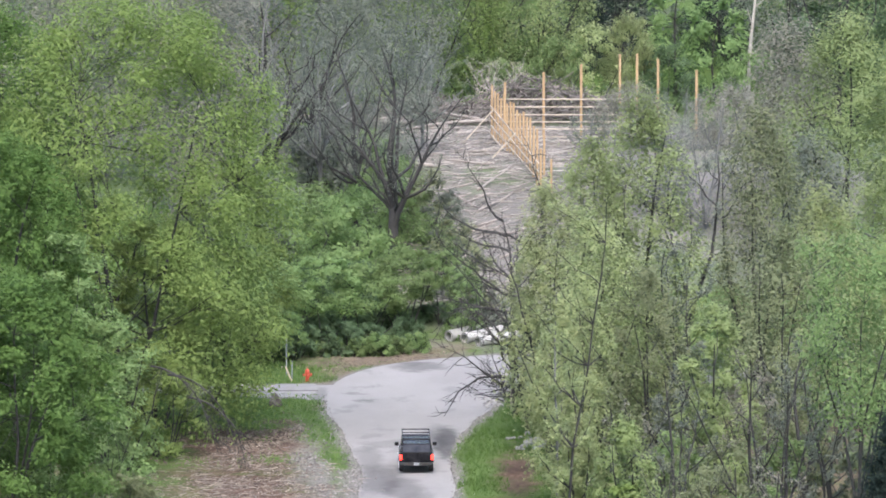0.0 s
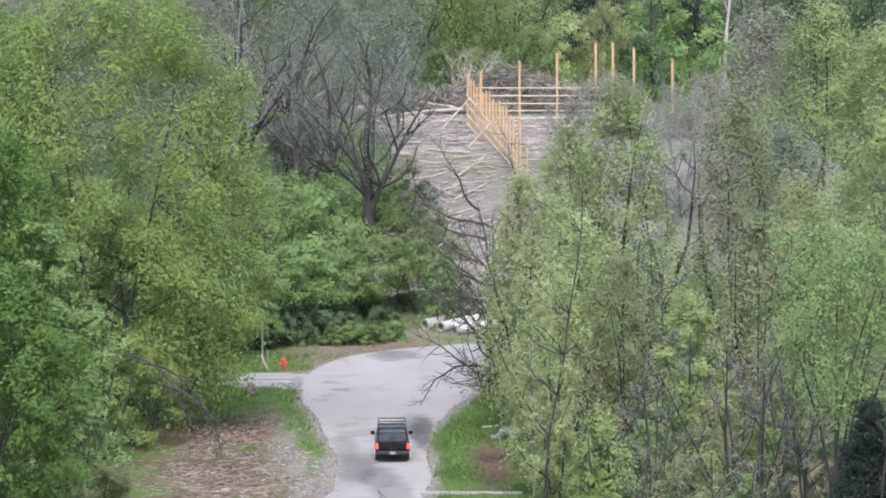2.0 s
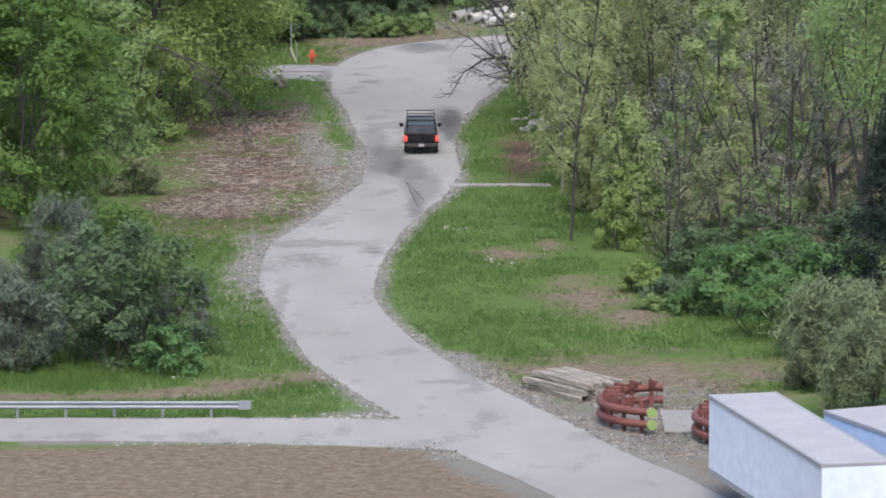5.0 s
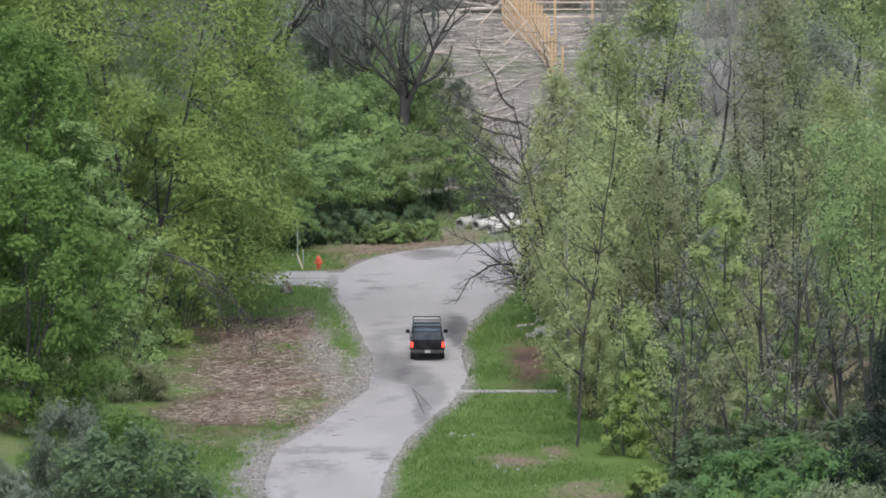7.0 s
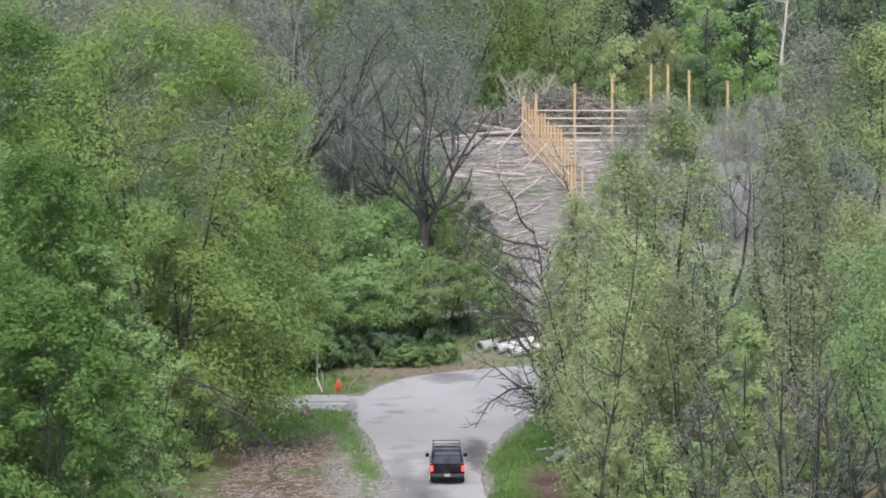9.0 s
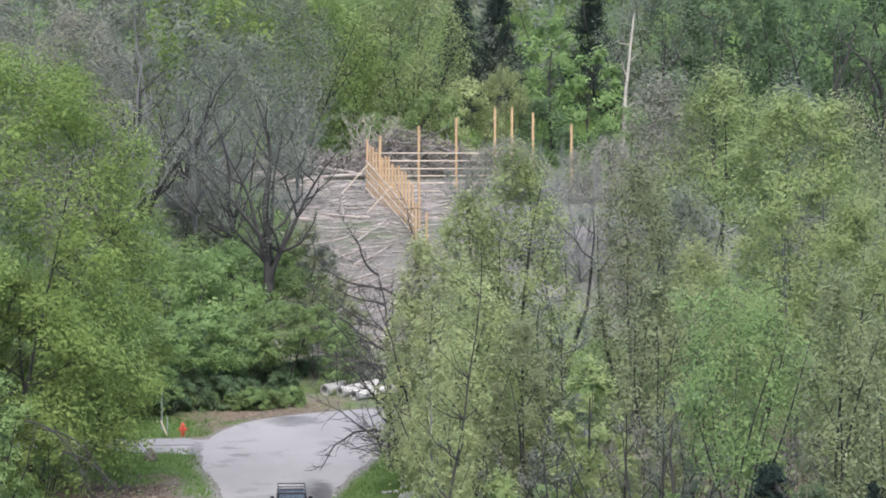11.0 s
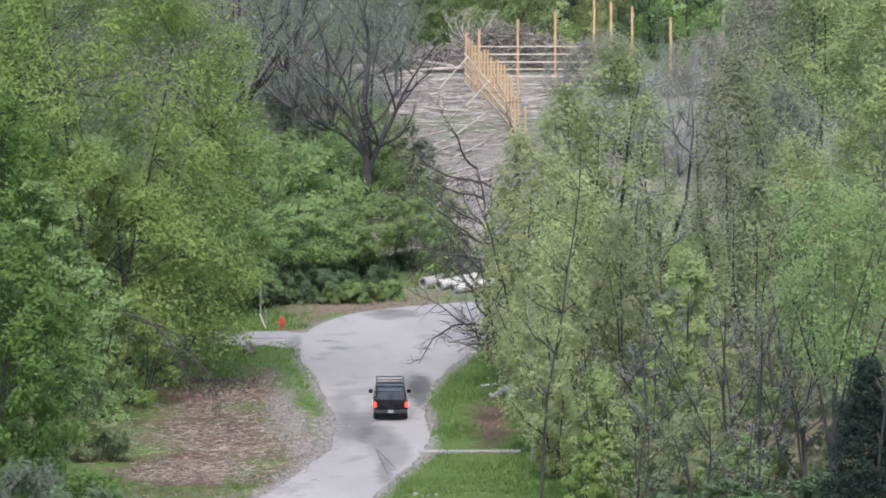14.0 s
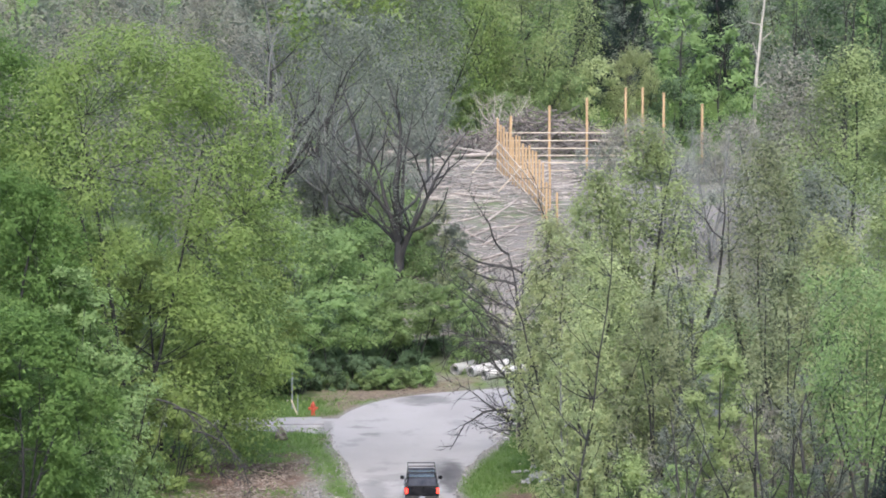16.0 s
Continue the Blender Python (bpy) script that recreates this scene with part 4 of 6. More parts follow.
tree(-11.59, 372.00, 15.70, 5.5, "sparse", "grey", "dark", "", 0)
tree(-12.95, 366.00, 18.17, 5.0, "sparse", "grey", "grey", "", 3)
tree(-16.14, 368.00, 18.74, 6.0, "airy", "tan", "grey", "", 0)
tree(-9.14, 385.00, 13.17, 5.0, "sparse", "grey", "dark", "", 3)
tree(-5.15, 392.00, 12.77, 6.0, "airy", "grey", "grey", "", 0)
tree(-1.02, 400.00, 9.08, 4.5, "sparse", "grey", "grey", "", 1)
tree(-18.29, 372.00, 17.26, 5.0, "sparse", "grey", "grey", "", 3)
tree(-23.52, 380.00, 17.84, 7.0, "airy", "tan", "grey", "", 0)

# woods behind the clearing
tree(-0.19, 446.00, 15.53, 6.5, "airy", "yellow", "dark")
tree(4.60, 452.00, 15.37, 6.5, "airy", "lush", "dark")
tree(8.35, 448.00, 15.34, 6.0, "airy", "spring", "dark")
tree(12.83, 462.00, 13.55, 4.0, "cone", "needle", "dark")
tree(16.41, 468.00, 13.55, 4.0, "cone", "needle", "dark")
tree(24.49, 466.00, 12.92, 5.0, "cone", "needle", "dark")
tree(20.16, 452.00, 11.61, 3.0, "far", "lush", "dark")
tree(23.36, 448.00, 8.80, 3.6, "far", "lush", "dark")
bush(12.68, 440.00, 7.30, 3.0, "pale")
bush(16.02, 442.00, 8.04, 3.0, "pale", "plume")
bush(10.02, 438.00, 6.55, 3.0, "fresh")
tree(-3.92, 440.00, 16.02, 6.5, "airy", "grey", "grey")
tree(-8.50, 436.00, 17.16, 7, "far", "yellow", "grey")
tree(-13.00, 432.00, 17.31, 7, "far", "grey", "grey")
tree(-17.90, 440.00, 17.85, 7, "far", "tan", "grey")
tree(-23.28, 436.00, 18.07, 7, "far", "grey", "grey")
tree(-28.83, 436.00, 18.07, 7, "far", "grey", "grey")
tree(-34.37, 436.00, 18.07, 7, "far", "tan", "grey")
tree(-39.82, 430.00, 18.27, 7, "far", "tan", "grey")
tree(29.76, 456.00, 15.36, 6, "airy", "grey", "dark")
tree(33.84, 446.00, 17.39, 6.5, "far", "dark", "dark", "", 1)
tree(39.08, 452.00, 16.78, 6.5, "far", "dark", "dark")
tree(43.64, 440.00, 17.85, 7.5, "far", "dark", "dark")
tree(49.21, 444.00, 17.56, 7.5, "far", "dark", "dark")
tree(53.43, 440.00, 17.85, 7.5, "far", "dark", "dark")

bush(-18.86, 392.00, 4.97, 4.5, "grey")
bush(-9.49, 400.00, 4.46, 4.5, "grey")
bush(-5.40, 380.00, 3.53, 4.0, "fresh")
bush(-8.97, 378.00, 4.37, 4.2, "grey")
bush(-14.58, 378.00, 3.97, 4.2, "fresh", variant=1)
bush(-3.33, 374.00, 3.42, 3.2, "fresh")
bush(-14.92, 340.00, 6.35, 3.6, "fresh", variant=1)
bush(-17.23, 336.00, 4.63, 3.6, "fresh")
bush(-20.08, 336.00, 5.35, 3.6, "grey")
# two more dark-leaved fillers that paint the shadowed depth behind the arches
bush(-9.10, 352.00, 2.89, 2.6, "dark")
bush(-5.39, 353.00, 2.96, 2.6, "dark")
bush(-7.15, 339.00, 0.79, 0.9, "fresh")
bush(-4.48, 341.00, 0.85, 1.0, "fresh")
bush(-2.32, 342.00, 0.90, 0.9, "lush")
tree(2.29, 470.00, 12.23, 6.5, "far", "spring", "dark", "", 1)
tree(10.85, 474.00, 13.47, 6.5, "far", "grey", "dark")
tree(19.04, 478.00, 13.70, 6.5, "far", "grey", "dark")
tree(28.28, 480.00, 13.30, 6.5, "far", "dark", "dark")
tree(33.45, 474.00, 14.45, 6.5, "far", "olive", "dark")
tree(39.30, 478.00, 13.70, 6.5, "far", "dark", "dark")
tree(43.63, 470.00, 15.16, 6.5, "far", "dark", "dark")
tree(-2.69, 470.00, 15.16, 6.5, "far", "grey", "dark")
tree(-8.10, 466.00, 15.82, 6.5, "far", "yellow", "dark")
tree(7.21, 500.00, 10.95, 7.5, "far", "olive", "dark")
tree(16.91, 505.00, 9.74, 7.5, "far", "olive", "dark")
tree(27.89, 510.00, 8.50, 7.5, "far", "grey", "dark")
tree(-14.44, 480.00, 14.30, 7.5, "far", "grey", "grey")
tree(-22.39, 476.00, 15.07, 7.5, "far", "grey", "dark", "", 1)
bush(3.54, 440.00, 4.99, 3.4, "fresh")
bush(6.87, 444.00, 5.52, 3.4, "fresh", variant=1)
bush(18.93, 440.00, 5.91, 3.2, "dark")
bush(25.69, 436.00, 5.33, 3.4, "fresh")
bush(29.57, 432.00, 5.59, 3.4, "tan")
bush(35.36, 430.00, 5.70, 4.0, "fresh", variant=1)
bush(40.83, 430.00, 5.70, 4.0, "dark")

tree(31.88, 425.00, 14.04, 4.0, "sparse", "dark", "dark", "", 2, 1.3)
tree(40.95, 424.00, 14.94, 4.9, "sparse", "dark", "dark", "", 0, 1.6)
tree(45.63, 426.00, 14.40, 4.9, "sparse", "dark", "dark", "", 1, 1.6)
tree(48.54, 424.00, 14.46, 4.5, "sparse", "dark", "dark", "", 0, 1.6)
tree(15.36, 452.00, 10.75, 2.4, "bare", "grey", "dark", "", 3)

# east side of the road
tree(18.54, 368.00, 9.53, 5.0, "bare", "tan", "grey", "", 0)
tree(15.58, 372.00, 7.92, 4.5, "bare", "grey", "grey", "", 0)
tree(21.99, 374.00, 7.77, 5.0, "bare", "tan", "grey", "", 0)
tree(22.31, 342.00, 20.56, 4.5, "airy", "tan", "dark", "", 3)
tree(25.73, 336.00, 20.92, 5.5, "oval", "spring", "dark", "", 3)
tree(30.96, 345.00, 19.68, 3.8, "airy", "grey", "dark", "", 0)
tree(33.41, 335.00, 18.36, 4.2, "airy", "olive", "dark", "", 3)
tree(34.83, 310.00, 19.07, 4.9, "airy", "olive", "dark", "", 0)
tree(27.27, 300.00, 20.93, 5.2, "round", "lime", "grey", "tall dome-shaped tree with bright yellow-green spring leaves", 1)
tree(29.69, 290.00, 15.38, 4.2, "oval", "lime", "grey", "", 3)
tree(29.74, 275.00, 14.12, 3.5, "airy", "spring", "dark", "", 4)
tree(18.93, 314.00, 17.20, 3.5, "airy", "olive", "dark", "", 3)
tree(22.42, 318.00, 14.88, 3.1, "airy", "grey", "dark", "", 4)
tree(11.68, 300.00, 19.19, 4.1, "oval", "spring", "dark", "", 4)
tree(8.75, 297.00, 16.98, 3.4, "airy", "spring", "dark", "", 5)
tree(14.26, 306.00, 16.54, 2.3, "sparse", "grey", "dark", "", 4)
tree(6.14, 292.00, 14.78, 2.8, "airy", "pale", "dark", "", 6)
tree(5.14, 300.00, 11.11, 1.5, "airy", "pale", "dark", "", 7)
tree(8.66, 281.00, 13.58, 3.2, "airy", "pale", "dark", "", 6)
tree(11.05, 278.00, 11.63, 2.9, "airy", "olive", "dark", "", 8)
tree(13.63, 288.00, 12.79, 2.0, "sparse", "grey", "dark", "", 5)
tree(18.46, 284.00, 13.02, 2.8, "airy", "olive", "dark", "", 8)
tree(21.20, 292.00, 13.98, 3.1, "airy", "pale", "dark", "", 9)
tree(6.52, 272.00, 9.62, 2.6, "airy", "pale", "dark", "", 7)
tree(13.94, 266.00, 10.90, 2.8, "oval", "lime", "dark", "", 4)
tree(19.73, 249.00, 16.08, 4.0, "vase", "fresh", "dark", "vase-shaped tree with fresh green new leaves", 0, 0.75)
tree(18.41, 262.00, 10.53, 2.0, "sparse", "grey", "dark", "", 6)
tree(15.36, 257.00, 10.05, 2.3, "bare", "tan", "dark", "", 6)
tree(11.62, 255.00, 9.23, 2.3, "bare", "grey", "dark", "", 7)
tree(16.50, 253.00, 9.11, 2.1, "bare", "grey", "dark", "", 6)
tree(18.44, 250.00, 8.32, 1.6, "sparse", "grey", "dark", "", 7)
tree(9.17, 258.00, 7.52, 1.9, "bare", "tan", "dark", "", 7)
tree(25.33, 258.00, 15.01, 2.5, "airy", "olive", "dark", "", 9)
tree(28.06, 262.00, 11.62, 3.0, "airy", "olive", "dark", "", 4)
tree(9.08, 254.00, 6.70, 1.9, "airy", "lime", "dark", "", 5)
tree(7.06, 262.00, 5.79, 1.5, "airy", "pale", "dark", "", 7)
tree(6.15, 253.00, 18.37, 2.4, "slender", "pale", "dark", "slender tree with sparse pale new leaves", 0, 0.32)
tree(6.09, 268.00, 12.07, 1.4, "slender", "pale", "grey", "", 1, 0.5)
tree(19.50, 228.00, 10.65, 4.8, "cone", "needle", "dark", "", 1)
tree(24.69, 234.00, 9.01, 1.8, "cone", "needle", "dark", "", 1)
bush(11.61, 264.00, 4.81, 1.8, "fresh", "bush")
bush(14.06, 258.00, 5.29, 2.2, "olive", "bush", variant=1)
bush(17.05, 258.00, 5.44, 2.2, "fresh", "bush")
bush(21.06, 254.00, 5.67, 2.4, "olive", "bush")
bush(18.99, 255.00, 4.61, 2.1, "olive", "bush", variant=1)
bush(23.36, 250.00, 6.13, 2.6, "dark", "bush")
bush(25.52, 248.00, 5.53, 2.9, "dark", "bush", variant=1)
bush(9.57, 254.00, 3.93, 1.9, "fresh", "bush", variant=1)
bush(7.44, 264.00, 3.71, 1.7, "pale", "bush")
bush(12.31, 250.00, 4.19, 2.1, "olive", "bush")
bush(15.08, 248.00, 4.17, 2.1, "fresh", "bush")
tree(10.60, 247.00, 5.93, 2.3, "bare", "olive", "dark", "", 8)
tree(13.35, 245.00, 6.04, 2.4, "bare", "olive", "dark", "", 8)
tree(15.42, 243.00, 6.03, 2.2, "bare", "tan", "dark", "", 8)
bush(11.91, 242.00, 2.56, 2.2, "dark", "bush", variant=1)
bush(14.40, 241.00, 3.33, 2.0, "dark", "bush", variant=1)
bush(12.59, 231.00, 3.31, 2.2, "emerald", "arch")
bush(14.90, 231.00, 3.99, 2.6, "emerald", "arch", variant=1)
bush(16.50, 228.00, 3.86, 2.3, "emerald", "arch")
bush(13.74, 226.00, 2.85, 1.9, "emerald", "arch", variant=1)
bush(17.48, 238.00, 3.74, 2.5, "dark", "bush", variant=1)
bush(19.32, 236.00, 4.26, 2.5, "dark", "bush", variant=1)
bush(9.09, 238.00, 1.41, 1.3, "yellow", "bush", variant=1)
bush(10.53, 236.00, 1.15, 1.6, "dark", "bush", variant=1)
bush(9.63, 233.00, 0.78, 1.1, "fresh", "bush", variant=3)
bush(11.06, 232.00, 1.18, 1.5, "emerald", "bush")
bush(15.13, 213.00, 2.88, 1.9, "sage", "plume")
bush(16.98, 208.00, 4.18, 2.9, "sage", "plume", variant=1)
bush(16.30, 221.00, 3.35, 3.0, "sage", "plume")
bush(18.03, 218.00, 3.94, 3.2, "sage", "plume", variant=1)
bush(21.73, 224.00, 2.99, 2.6, "sage", "plume")
bush(9.56, 305.00, 4.81, 2.7, "fresh", "bush")
bush(13.10, 298.00, 4.29, 2.8, "pale", "bush")
bush(21.85, 310.00, 3.50, 3.3, "grey", "bush")
bush(8.36, 250.00, 3.40, 1.3, "yellow", "bush")
bush(8.86, 253.00, 3.79, 1.3, "yellow", "bush", variant=1)
bush(10.06, 283.00, 5.73, 2.0, "olive", "bush")
bush(12.08, 276.00, 5.44, 1.9, "grey", "bush", variant=1)
bush(14.55, 280.00, 5.33, 1.9, "spring", "bush")
bush(16.43, 273.00, 6.44, 1.9, "tan", "bush", variant=1)
bush(18.94, 277.00, 4.64, 1.9, "olive", "bush")
bush(21.52, 281.00, 4.19, 2.0, "grey", "bush", variant=1)
bush(23.23, 274.00, 5.14, 1.9, "spring", "bush")
bush(25.86, 278.00, 4.64, 1.9, "tan", "bush", variant=1)
bush(28.54, 282.00, 2.67, 2.0, "olive", "bush")
bush(7.63, 318.00, 4.73, 2.2, "grey", "bush")
bush(10.63, 323.00, 3.20, 2.2, "olive", "bush", variant=1)
bush(13.36, 319.00, 4.16, 2.2, "pale", "bush")
bush(16.46, 324.00, 2.53, 2.2, "grey", "bush", variant=1)
bush(19.12, 320.00, 3.26, 2.2, "olive", "bush")
bush(22.33, 325.00, 2.82, 2.3, "pale", "bush", variant=1)
bush(24.92, 321.00, 1.85, 2.2, "grey", "bush")
bush(28.23, 326.00, 1.37, 2.3, "olive", "bush", variant=1)


# ---- shapes for built things ----
def bm_box(bm, size, at=(0, 0, 0), turn=(0, 0, 0), bevel=0.0):
    made = bmesh.ops.create_cube(bm, size=1.0, matrix=pose(*at, *turn) @ Matrix.Diagonal((*size, 1)))
    if bevel:
        edges = list({e for v in made["verts"] for e in v.link_edges})
        bmesh.ops.bevel(bm, geom=edges, offset=bevel, segments=1, affect="EDGES")
    return bm


def box(size, at=(0, 0, 0), turn=(0, 0, 0), bevel=0.0):
    return bm_box(bmesh.new(), size, at, turn, bevel)


def bm_rod(bm, a, b, r, sides=10, r2=None):
    a, b = Vector(a), Vector(b)
    d = b - a
    m = Matrix.Translation((a + b) / 2) @ d.to_track_quat("Z", "Y").to_matrix().to_4x4()
    bmesh.ops.create_cone(bm, cap_ends=True, segments=sides, radius1=r, radius2=r if r2 is None else r2, depth=d.length, matrix=m)
    return bm


def rod(a, b, r, sides=10, r2=None):
    return bm_rod(bmesh.new(), a, b, r, sides, r2)


def turned(profile, sides=16):
    """A lathe shape from (radius, height) rows."""
    verts, faces = [], []
    for r, z in profile:
        for s in range(sides):
            a = 2 * math.pi * s / sides
            verts.append((r * math.cos(a), r * math.sin(a), z))
    for k in range(len(profile) - 1):
        for s in range(sides):
            t = (s + 1) % sides
            faces.append((k * sides + s, k * sides + t, (k + 1) * sides + t, (k + 1) * sides + s))
    faces.append(tuple(range(sides - 1, -1, -1)))
    faces.append(tuple(range((len(profile) - 1) * sides, len(profile) * sides)))
    return mesh_of("lathe", verts, faces)


def loft(rings):
    """A closed skin over rings of points, with both ends capped."""
    n = len(rings[0])
    verts = [tuple(p) for ring in rings for p in ring]
    faces = [(k * n + i, k * n + (i + 1) % n, (k + 1) * n + (i + 1) % n, (k + 1) * n + i) for k in range(len(rings) - 1) for i in range(n)]
    faces += [tuple(range(n - 1, -1, -1)), tuple(range((len(rings) - 1) * n, len(rings) * n))]
    bm = bmesh.new()
    mesh = mesh_of("loft", verts, faces)
    bm.from_mesh(mesh)
    bmesh.ops.recalc_face_normals(bm, faces=bm.faces)
    return bm


def plain(name, colour, rough=0.5, metal=0.0, coat=0.0):
    """Paint, glass or rubber with slight dirt."""
    mat, tree, nodes, links, bsdf = nodes_of(name)
    dirt = noise_of(nodes, links, 2.5, 5, 0.7)
    col = ramp(nodes, links, dirt.outputs["Fac"], [(0.35, colour), (0.75, tuple(min(1, c * 0.85 + 0.02) for c in colour))])
    links.new(col.outputs["Color"], bsdf.inputs["Base Color"])
    bsdf.inputs["Roughness"].default_value, bsdf.inputs["Metallic"].default_value = rough, metal
    bsdf.inputs["Coat Weight"].default_value = coat
    return mat


def glow(name, colour, strength):
    mat, tree, nodes, links, bsdf = nodes_of(name)
    bsdf.inputs["Base Color"].default_value = (*colour, 1)
    bsdf.inputs["Emission Color"].default_value = (*colour, 1)
    bsdf.inputs["Emission Strength"].default_value = strength
    return mat


M_BLACK = plain("black_car_paint", (0.004, 0.004, 0.006), 0.22)
M_BLACK.node_tree.nodes["Principled BSDF"].inputs["Specular IOR Level"].default_value = 0.22
M_GLASS_DARK = plain("tinted_glass", (0.010, 0.013, 0.022), 0.12)
M_GLASS_DARK.node_tree.nodes["Principled BSDF"].inputs["Specular IOR Level"].default_value = 0.3
M_RUBBER = plain("rubber", (0.018, 0.018, 0.018), 0.9)
M_ALLOY = plain("alloy_rim", (0.55, 0.55, 0.56), 0.35, 0.8)
M_TAIL = glow("lit_tail_lamp", (0.9, 0.035, 0.02), 1.6)
M_WHITE = rough_stuff("white_paint", (0.34, 0.37, 0.42), (0.42, 0.45, 0.50), 0.6, 6, 0.5, 0.05)
M_HYDRANT = rough_stuff("hydrant_red", (0.36, 0.05, 0.025), (0.48, 0.08, 0.04), 4, 20, 0.55, 0.1)
M_CONCRETE = rough_stuff("concrete", (0.16, 0.158, 0.152), (0.225, 0.222, 0.216), 1.4, 18, 0.9, 0.3)
M_PIPE = rough_stuff("pale_pipe", (0.28, 0.28, 0.265), (0.42, 0.42, 0.40), 1.2, 12, 0.8, 0.2)
M_ROCK = rough_stuff("boulder_rock", (0.075, 0.066, 0.056), (0.17, 0.155, 0.135), 2.5, 14, 0.95, 0.6)
M_RUBBLE = rough_stuff("pale_rubble", (0.14, 0.14, 0.137), (0.29, 0.29, 0.28), 2.5, 14, 0.95, 0.4, island=0.25)
M_TIMBER = rough_stuff("new_timber", (0.29, 0.195, 0.10), (0.41, 0.29, 0.165), 1.5, 12, 0.8, 0.2)
M_GIRT = rough_stuff("pale_board", (0.34, 0.29, 0.22), (0.48, 0.43, 0.35), 1.5, 12, 0.8, 0.2)
M_TIE = rough_stuff("weathered_beam", (0.03, 0.025, 0.02), (0.34, 0.31, 0.26), 2.6, 14, 0.95, 0.5, stretch=(3, 0.5, 3))
M_RED_STEEL = rough_stuff("rusty_red_paint", (0.095, 0.028, 0.022), (0.155, 0.052, 0.042), 1.2, 10, 0.6, 0.2)
M_GALV = rough_stuff("galvanised_steel", (0.17, 0.19, 0.21), (0.24, 0.265, 0.29), 1.0, 10, 0.6, 0.05, 0.4)
M_LIME = plain("lime_cap", (0.20, 0.29, 0.09), 0.6)
M_LOG = rough_stuff("peeled_log", (0.16, 0.14, 0.12), (0.33, 0.30, 0.27), 1.0, 10, 0.9, 0.4, island=0.3)
M_BRUSH = rough_stuff("grey_brushwood", (0.075, 0.066, 0.060), (0.22, 0.20, 0.18), 1.0, 10, 0.95, 0.3, island=0.4)
M_SLASH = rough_stuff("bleached_slash", (0.13, 0.118, 0.105), (0.36, 0.335, 0.30), 1.0, 10, 0.95, 0.3, island=0.5)
M_STICK = rough_stuff("dead_stick", (0.13, 0.11, 0.095), (0.34, 0.30, 0.26), 1.0, 10, 0.95, 0.3, island=0.35)
M_CHIP = rough_stuff("wood_chip", (0.06, 0.047, 0.037), (0.20, 0.168, 0.138), 1.0, 10, 0.95, 0.3, island=0.65)
M_ROOF = rough_stuff("trailer_roof", (0.22, 0.22, 0.23), (0.30, 0.30, 0.31), 0.5, 6, 0.6, 0.05)
M_PANEL = rough_stuff("pale_trailer_panel", (0.46, 0.52, 0.62), (0.54, 0.60, 0.69), 0.4, 1.6, 0.45, 0.0)
M_BLUE = rough_stuff("pale_blue_panel", (0.30, 0.41, 0.62), (0.42, 0.53, 0.70), 0.5, 2, 0.5, 0.0)
M_GREY_TRIM = plain("grey_trim", (0.22, 0.23, 0.25), 0.5)


